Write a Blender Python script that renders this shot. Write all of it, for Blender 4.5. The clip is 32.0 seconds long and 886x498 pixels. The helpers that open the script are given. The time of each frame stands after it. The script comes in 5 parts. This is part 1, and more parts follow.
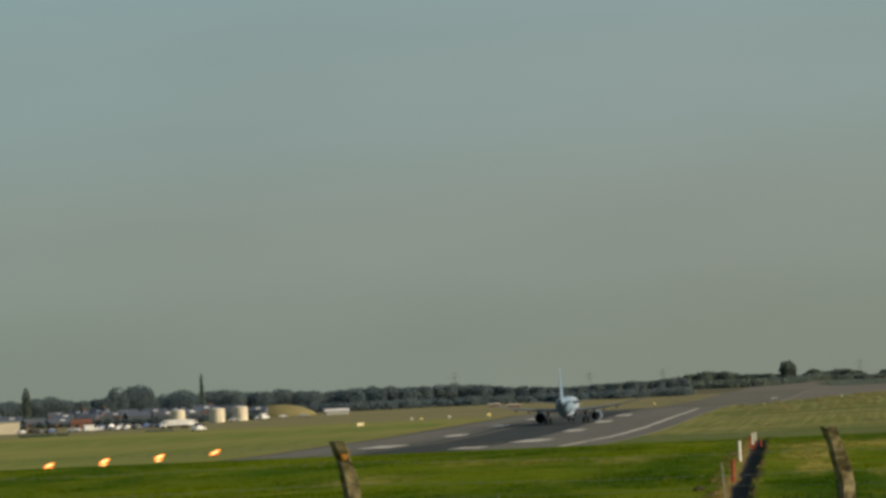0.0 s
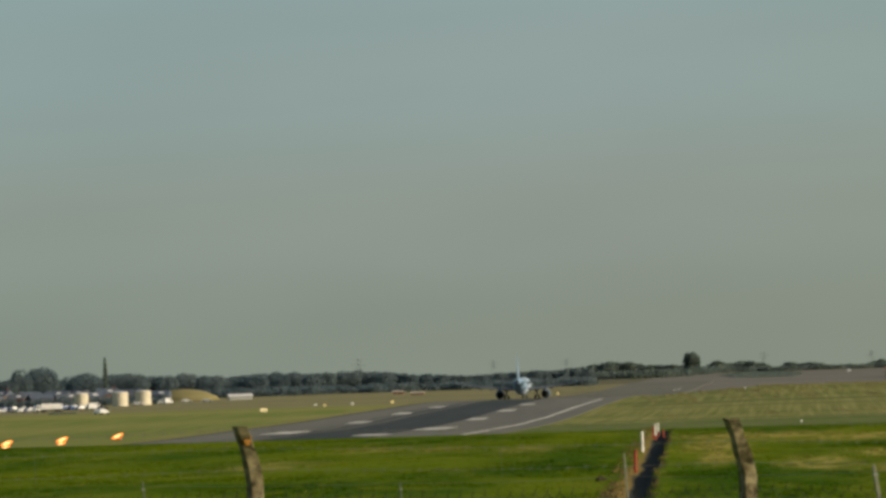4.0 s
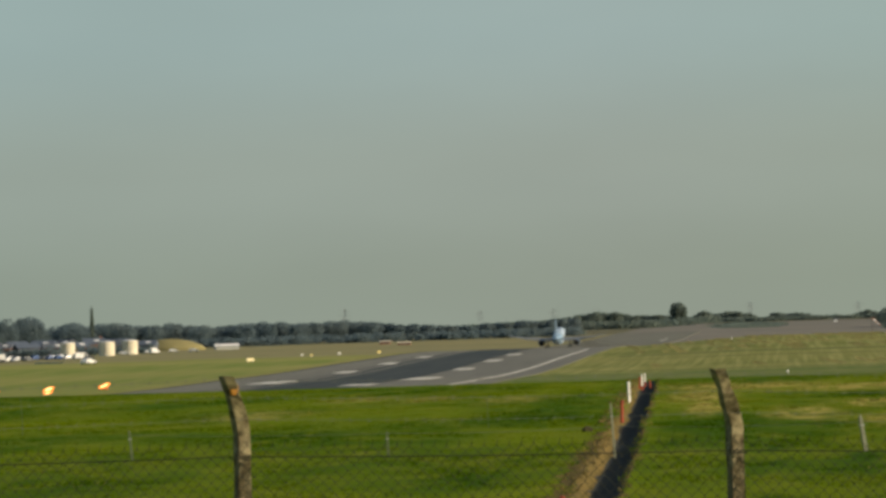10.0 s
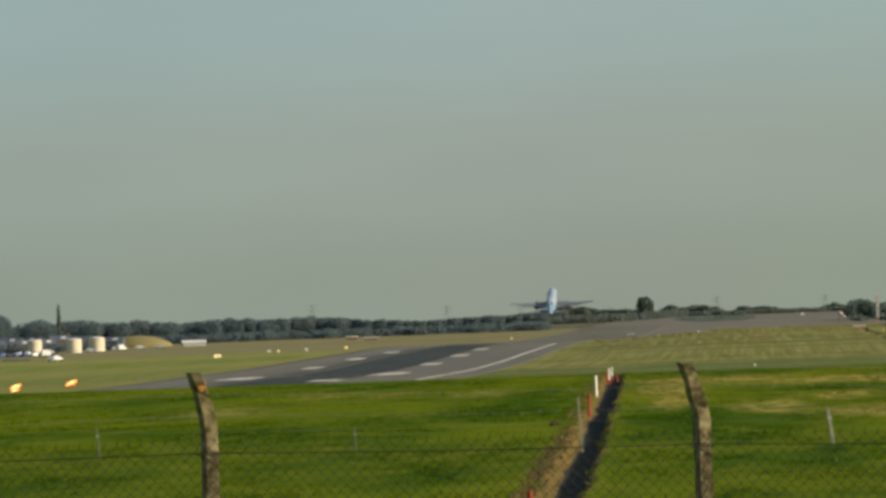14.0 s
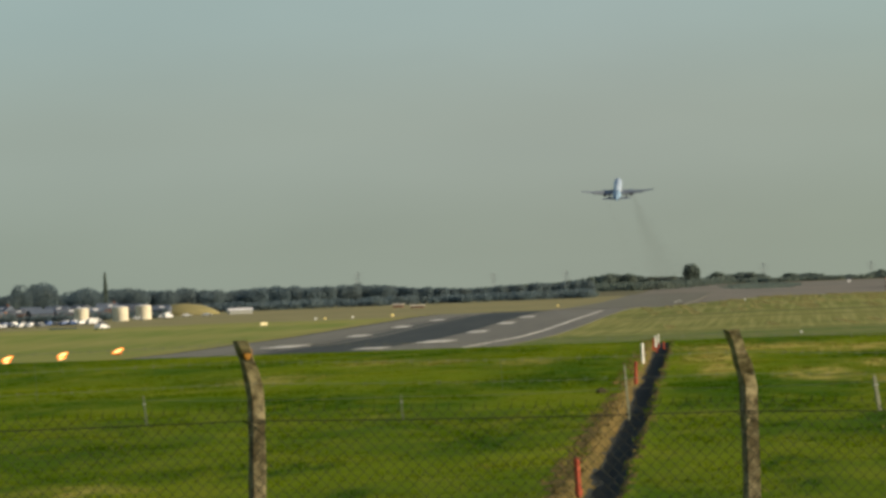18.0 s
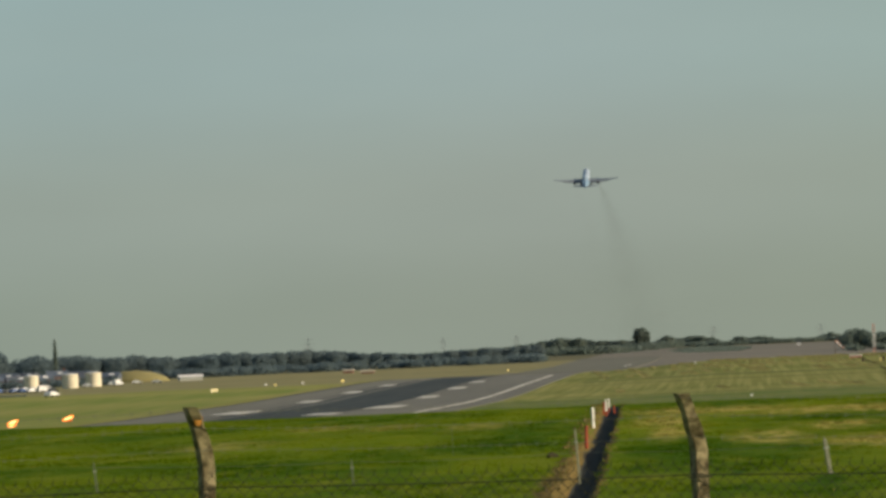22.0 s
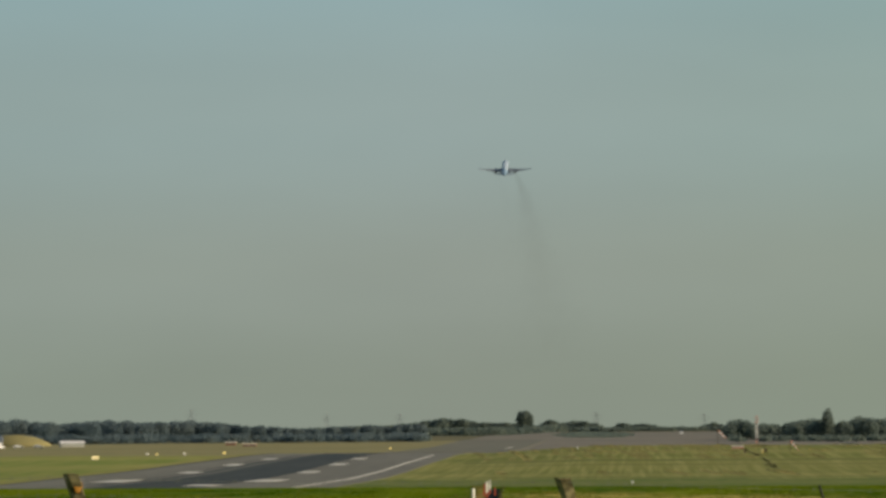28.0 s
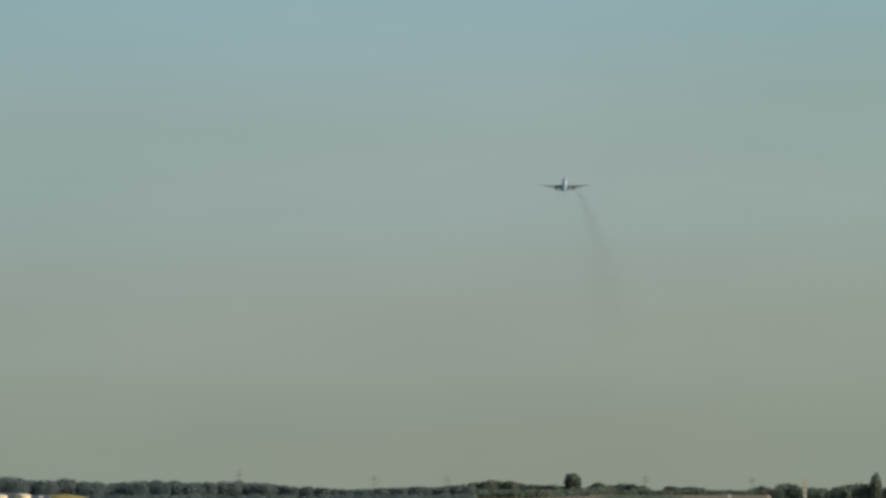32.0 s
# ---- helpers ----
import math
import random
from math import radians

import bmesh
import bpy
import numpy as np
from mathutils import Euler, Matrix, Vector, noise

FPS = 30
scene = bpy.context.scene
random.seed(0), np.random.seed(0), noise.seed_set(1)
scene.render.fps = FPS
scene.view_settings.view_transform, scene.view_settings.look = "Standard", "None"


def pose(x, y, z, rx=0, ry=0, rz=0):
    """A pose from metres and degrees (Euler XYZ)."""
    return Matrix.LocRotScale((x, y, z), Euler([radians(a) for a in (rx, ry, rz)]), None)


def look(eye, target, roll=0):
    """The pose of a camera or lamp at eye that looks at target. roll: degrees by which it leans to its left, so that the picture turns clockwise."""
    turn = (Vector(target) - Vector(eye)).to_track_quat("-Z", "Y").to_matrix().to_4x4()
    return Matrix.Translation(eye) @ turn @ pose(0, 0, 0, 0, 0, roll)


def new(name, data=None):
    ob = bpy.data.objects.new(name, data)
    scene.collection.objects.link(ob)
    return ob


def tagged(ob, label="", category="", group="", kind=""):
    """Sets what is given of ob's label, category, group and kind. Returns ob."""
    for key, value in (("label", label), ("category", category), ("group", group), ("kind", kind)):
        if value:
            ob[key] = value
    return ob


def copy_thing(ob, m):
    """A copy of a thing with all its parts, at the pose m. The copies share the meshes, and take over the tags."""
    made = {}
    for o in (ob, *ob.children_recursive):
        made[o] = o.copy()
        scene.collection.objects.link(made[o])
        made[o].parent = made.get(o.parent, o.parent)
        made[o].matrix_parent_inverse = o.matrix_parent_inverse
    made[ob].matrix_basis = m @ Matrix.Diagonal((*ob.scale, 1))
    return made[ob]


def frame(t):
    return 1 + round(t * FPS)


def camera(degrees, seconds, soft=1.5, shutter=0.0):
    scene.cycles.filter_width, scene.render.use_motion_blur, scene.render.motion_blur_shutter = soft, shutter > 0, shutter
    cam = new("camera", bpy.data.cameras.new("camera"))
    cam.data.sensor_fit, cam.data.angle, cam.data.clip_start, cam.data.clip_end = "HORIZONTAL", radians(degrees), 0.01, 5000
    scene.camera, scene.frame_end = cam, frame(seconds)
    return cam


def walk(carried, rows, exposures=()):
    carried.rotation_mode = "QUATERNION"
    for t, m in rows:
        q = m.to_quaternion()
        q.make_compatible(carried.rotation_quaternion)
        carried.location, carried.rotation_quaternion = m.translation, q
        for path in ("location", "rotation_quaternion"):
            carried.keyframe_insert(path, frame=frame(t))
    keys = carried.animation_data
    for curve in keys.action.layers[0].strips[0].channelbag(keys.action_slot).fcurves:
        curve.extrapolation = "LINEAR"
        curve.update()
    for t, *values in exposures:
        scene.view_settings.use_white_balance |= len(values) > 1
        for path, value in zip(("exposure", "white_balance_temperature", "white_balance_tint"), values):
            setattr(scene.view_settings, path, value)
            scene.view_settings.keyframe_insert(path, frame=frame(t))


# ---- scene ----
SECONDS = 32.0
EYE = Vector((0.0, 0.0, 2.7))
cam = camera(9.338, SECONDS, soft=3.3)

SIGHT = [  # seconds, turn left of the runway line, tilt up, lean to the right, in degrees
    (0, 4.6914, 1.1758, 2.530),
    (0.5, 4.6329, 1.1114, 2.504),
    (1, 4.3678, 1.1434, 2.329),
    (1.5, 4.3993, 1.0883, 2.468),
    (2, 4.3088, 1.3086, 2.233),
    (2.5, 4.0117, 1.2101, 2.141),
    (3, 3.9957, 1.1207, 1.971),
    (3.5, 3.7143, 1.0462, 1.804),
    (5.5, 3.7992, 0.9466, 1.593),
    (6, 3.7056, 0.9292, 1.885),
    (6.5, 3.5104, 1.1603, 2.342),
    (7, 3.3157, 0.8948, 2.357),
    (7.5, 3.6381, 0.5944, 1.970),
    (8, 3.6287, 0.7363, 2.279),
    (8.5, 3.7423, 0.6592, 2.220),
    (9, 3.7434, 0.6210, 2.178),
    (9.5, 3.7670, 0.4874, 1.956),
    (10, 3.5771, 0.4745, 1.665),
    (10.5, 3.4285, 0.4892, 1.768),
    (11, 3.1637, 0.5923, 1.949),
    (11.5, 2.8942, 0.6784, 1.826),
    (12, 2.6282, 0.4657, 1.940),
    (12.5, 2.5789, 0.5029, 1.370),
    (13, 2.7806, 0.6448, 1.567),
    (13.5, 2.8212, 0.4614, 1.750),
    (14, 3.2251, 0.4117, 1.987),
    (14.5, 3.2740, 0.6148, 1.711),
    (16.5, 3.2050, 0.4083, 2.037),
    (17, 3.7937, 0.3135, 2.343),
    (17.5, 4.1447, 0.2085, 1.953),
    (18, 3.7258, 0.0865, 2.077),
    (18.5, 3.5045, 0.0091, 1.987),
    (19, 3.6196, -0.0010, 2.226),
    (19.5, 3.3641, 0.1625, 2.488),
    (20, 3.5422, 0.0221, 2.725),
    (20.5, 3.4499, 0.4370, 2.662),
    (21, 3.3070, 0.6047, 2.502),
    (21.5, 3.1986, 0.7767, 2.500),
    (22, 3.1673, 0.7542, 2.406),
    (22.5, 3.1571, 0.7358, 2.487),
    (23, 3.2197, 0.7664, 2.633),
    (23.5, 3.4982, 0.8596, 1.936),
    (24, 3.4447, 0.9813, 0.934),
    (24.5, 3.0214, 1.3882, -0.217),
    (25, 2.8808, 1.4813, -0.012),
    (25.5, 2.7053, 1.4931, 0.304),
    (26, 2.5064, 1.7345, -0.041),
    (26.5, 2.2521, 1.7256, -0.130),
    (28.5, 1.9434, 1.5197, 0.324),
    (29, 2.2430, 1.5289, 0.005),
    (29.5, 2.1366, 1.7811, -0.087),
    (30, 2.2935, 1.8415, 0.117),
    (30.5, 2.3042, 1.9353, 0.190),
    (31, 2.3206, 1.8768, 0.061),
    (31.5, 2.4285, 2.0085, 0.123),
    (32, 2.4850, 2.2024, -0.072),
]


def sight(turn, tilt, lean):
    a, e = radians(turn), radians(tilt)
    return look(EYE, EYE + 100 * Vector((-math.sin(a) * math.cos(e), math.cos(a) * math.cos(e), math.sin(e))), -lean)


walk(cam, [(t, sight(a, e, r)) for t, a, e, r in SIGHT],
     exposures=[(0, -0.31), (1.5, -0.27), (3, -0.26), (6, -0.14), (7.5, -0.11), (9, -0.03), (10.5, 0.03), (13, 0.02), (17, 0.03), (19, 0.16), (20, 0.17), (22, 0.0), (23, 0.0), (24, -0.02), (25, -0.22), (26, -0.12), (29, -0.15), (30, -0.11), (32, -0.10)])

# ---- light ----
SUN_TURN, SUN_HEIGHT = radians(105), radians(19.5)
world = bpy.data.worlds.new("evening_sky")
scene.world = world
world.use_nodes = True
wn, wl = world.node_tree.nodes, world.node_tree.links
wn.clear()
w_out = wn.new("ShaderNodeOutputWorld")
w_bg = wn.new("ShaderNodeBackground")
w_sky = wn.new("ShaderNodeTexSky")
w_sky.sky_type = "NISHITA"
w_sky.sun_disc = False
w_sky.sun_elevation, w_sky.sun_rotation = SUN_HEIGHT, SUN_TURN
w_sky.dust_density, w_sky.air_density = 3.0, 1.2
w_dim = wn.new("ShaderNodeVectorMath")
w_dim.operation = "SCALE"
w_dim.inputs["Scale"].default_value = 0.10
w_at = wn.new("ShaderNodeTexCoord")
w_xyz = wn.new("ShaderNodeSeparateXYZ")
w_span = wn.new("ShaderNodeMapRange")
w_span.inputs["From Min"].default_value, w_span.inputs["From Max"].default_value = 0.0, 0.10
w_haze = wn.new("ShaderNodeValToRGB")
w_haze.color_ramp.interpolation = "EASE"
stops = [(0.0, (0.275, 0.315, 0.255)), (0.22, (0.311, 0.358, 0.308)), (0.5, (0.323, 0.410, 0.388)), (1.0, (0.282, 0.445, 0.476))]
while len(w_haze.color_ramp.elements) < len(stops):
    w_haze.color_ramp.elements.new(0.5)
for el, (p, c) in zip(w_haze.color_ramp.elements, stops):
    el.position, el.color = p, (*c, 1)
w_fade = wn.new("ShaderNodeMapRange")
w_fade.inputs["From Min"].default_value, w_fade.inputs["From Max"].default_value = 0.11, 0.32
w_mix = wn.new("ShaderNodeMix")
w_mix.data_type = "RGBA"
wl.new(w_at.outputs["Generated"], w_xyz.inputs[0])
wl.new(w_xyz.outputs["Z"], w_span.inputs["Value"])
wl.new(w_xyz.outputs["Z"], w_fade.inputs["Value"])
wl.new(w_span.outputs[0], w_haze.inputs[0])
wl.new(w_sky.outputs[0], w_dim.inputs[0])
wl.new(w_fade.outputs[0], w_mix.inputs[0])
# the haze turns from bluish to olive across the view, with faint uneven layers
w_side = wn.new("ShaderNodeMapRange")
w_side.inputs["From Min"].default_value, w_side.inputs["From Max"].default_value = -0.17, 0.06
w_hue = wn.new("ShaderNodeValToRGB")
w_hue.color_ramp.elements.new(0.6)
for el, c in zip(w_hue.color_ramp.elements, ((0.960, 0.995, 1.01, 1), (1.01, 0.998, 1.01, 1), (0.965, 0.98, 0.940, 1))):
    el.color = c
w_tint = wn.new("ShaderNodeVectorMath")
w_tint.operation = "MULTIPLY"
w_map = wn.new("ShaderNodeMapping")
w_map.inputs["Scale"].default_value = (14, 14, 46)
w_soft = wn.new("ShaderNodeTexNoise")
w_soft.inputs["Scale"].default_value, w_soft.inputs["Detail"].default_value = 1.0, 3
w_faint = wn.new("ShaderNodeMapRange")
w_faint.inputs["From Min"].default_value, w_faint.inputs["From Max"].default_value = 0.3, 0.7
w_faint.inputs["To Min"].default_value, w_faint.inputs["To Max"].default_value = 0.98, 1.04
w_layer = wn.new("ShaderNodeVectorMath")
w_layer.operation = "SCALE"
wl.new(w_xyz.outputs["X"], w_side.inputs["Value"])
wl.new(w_side.outputs[0], w_hue.inputs[0])
wl.new(w_haze.outputs[0], w_tint.inputs[0])
wl.new(w_hue.outputs[0], w_tint.inputs[1])
wl.new(w_at.outputs["Generated"], w_map.inputs[0])
wl.new(w_map.outputs[0], w_soft.inputs["Vector"])
wl.new(w_soft.outputs[0], w_faint.inputs["Value"])
wl.new(w_tint.outputs[0], w_layer.inputs[0])
wl.new(w_faint.outputs[0], w_layer.inputs["Scale"])
wl.new(w_layer.outputs[0], w_mix.inputs[6])
wl.new(w_dim.outputs[0], w_mix.inputs[7])
wl.new(w_mix.outputs[2], w_bg.inputs["Color"])
wl.new(w_bg.outputs[0], w_out.inputs["Surface"])

sun = new("sun", bpy.data.lights.new("sun", "SUN"))
sun.data.energy, sun.data.angle, sun.data.color = 4.5, radians(0.6), (1.0, 0.84, 0.62)
to_sun = Vector((math.sin(SUN_TURN) * math.cos(SUN_HEIGHT), math.cos(SUN_TURN) * math.cos(SUN_HEIGHT), math.sin(SUN_HEIGHT)))
sun.matrix_world = look(to_sun * 300, (0, 0, 0))


# ---- materials ----
def surface(name, a, b, c=None, rough=0.8, metal=0.0, big=1.0, fine=12.0, bump=0.0, spread=0.25, stretch=(1, 1, 1), random_tint=0.0, glow=None, thin=0.0, patches=None, stretch2=None):
    """Two tones a and b mixed by a large noise, c by a fine one; sizes are cycles per metre."""
    m = bpy.data.materials.new(name)
    m.use_nodes = True
    n, l = m.node_tree.nodes, m.node_tree.links
    p = n["Principled BSDF"]
    at = n.new("ShaderNodeNewGeometry")
    mp = n.new("ShaderNodeMapping")
    mp.inputs["Scale"].default_value = stretch
    l.new(at.outputs["Position"], mp.inputs[0])
    n1, n2 = n.new("ShaderNodeTexNoise"), n.new("ShaderNodeTexNoise")
    n1.inputs["Scale"].default_value, n1.inputs["Detail"].default_value = big, 4
    n2.inputs["Scale"].default_value, n2.inputs["Detail"].default_value = fine, 3
    l.new(mp.outputs[0], n1.inputs["Vector"])
    if stretch2:
        mp2 = n.new("ShaderNodeMapping")
        mp2.inputs["Scale"].default_value = stretch2
        l.new(at.outputs["Position"], mp2.inputs[0])
        l.new(mp2.outputs[0], n2.inputs["Vector"])
    else:
        l.new(mp.outputs[0], n2.inputs["Vector"])
    r = n.new("ShaderNodeMapRange")
    r.inputs["From Min"].default_value, r.inputs["From Max"].default_value = 0.5 - spread / 2, 0.5 + spread / 2
    l.new(n1.outputs[0], r.inputs["Value"])
    x1 = n.new("ShaderNodeMix")
    x1.data_type = "RGBA"
    x1.inputs[6].default_value, x1.inputs[7].default_value = (*a, 1), (*b, 1)
    l.new(r.outputs[0], x1.inputs[0])
    r2 = n.new("ShaderNodeMapRange")
    r2.inputs["From Min"].default_value, r2.inputs["From Max"].default_value, r2.inputs["To Max"].default_value = 0.45, 0.75, 0.7
    l.new(n2.outputs[0], r2.inputs["Value"])
    x2 = n.new("ShaderNodeMix")
    x2.data_type = "RGBA"
    x2.inputs[7].default_value = (*(c or tuple(v * 0.7 for v in a)), 1)
    l.new(r2.outputs[0], x2.inputs[0])
    l.new(x1.outputs[2], x2.inputs[6])
    out = x2.outputs[2]
    if random_tint:
        hs = n.new("ShaderNodeHueSaturation")
        r3 = n.new("ShaderNodeMapRange")
        r3.inputs["To Min"].default_value, r3.inputs["To Max"].default_value = 1 - random_tint, 1 + random_tint
        l.new(at.outputs["Random Per Island"], r3.inputs["Value"])
        l.new(r3.outputs[0], hs.inputs["Value"])
        l.new(out, hs.inputs["Color"])
        out = hs.outputs[0]
    if patches:     # dry and lush places, by the mesh's own map of them
        dry = n.new("ShaderNodeAttribute")
        dry.attribute_name = "dryness"
        mp3, n3, r3, streaky = n.new("ShaderNodeMapping"), n.new("ShaderNodeTexNoise"), n.new("ShaderNodeMapRange"), n.new("ShaderNodeMath")
        mp3.inputs["Scale"].default_value, mp3.inputs["Rotation"].default_value = (2.6, 0.34, 1), (0, 0, 0.12)
        n3.inputs["Scale"].default_value, n3.inputs["Detail"].default_value = 1.0, 4
        r3.inputs["From Min"].default_value, r3.inputs["From Max"].default_value = 0.36, 0.64
        r3.inputs["To Min"].default_value, r3.inputs["To Max"].default_value = 0.1, 1.5
        streaky.operation = "MULTIPLY"
        l.new(at.outputs["Position"], mp3.inputs[0])
        l.new(mp3.outputs[0], n3.inputs["Vector"])
        l.new(n3.outputs[0], r3.inputs["Value"])
        l.new(dry.outputs["Fac"], streaky.inputs[0])
        l.new(r3.outputs[0], streaky.inputs[1])
        for tone, lo, hi in ((patches[0], 0.0, 1.0), (patches[1], 0.0, -1.0)):
            sel, mixed = n.new("ShaderNodeMapRange"), n.new("ShaderNodeMix")
            sel.inputs["From Min"].default_value, sel.inputs["From Max"].default_value = lo, hi
            mixed.data_type = "RGBA"
            mixed.inputs[7].default_value = (*tone, 1)
            l.new(streaky.outputs[0], sel.inputs["Value"])
            l.new(sel.outputs[0], mixed.inputs[0])
            l.new(out, mixed.inputs[6])
            out = mixed.outputs[2]
    l.new(out, p.inputs["Base Color"])
    p.inputs["Roughness"].default_value, p.inputs["Metallic"].default_value = rough, metal
    p.inputs["Specular IOR Level"].default_value = 0.35 if rough < 0.6 else 0.15 if rough < 0.95 else 0.02
    if bump:
        b1 = n.new("ShaderNodeBump")
        b1.inputs["Strength"].default_value, b1.inputs["Distance"].default_value = 0.6, bump
        l.new(n2.outputs[0], b1.inputs["Height"])
        l.new(b1.outputs[0], p.inputs["Normal"])
    if thin:        # leaves let light through
        tr, mx = n.new("ShaderNodeBsdfTranslucent"), n.new("ShaderNodeMixShader")
        mx.inputs[0].default_value = thin
        l.new(out, tr.inputs["Color"])
        l.new(p.outputs[0], mx.inputs[1])
        l.new(tr.outputs[0], mx.inputs[2])
        l.new(mx.outputs[0], n["Material Output"].inputs["Surface"])
    if glow:
        p.inputs["Emission Color"].default_value, p.inputs["Emission Strength"].default_value = (*glow[0], 1), glow[1]
    return m


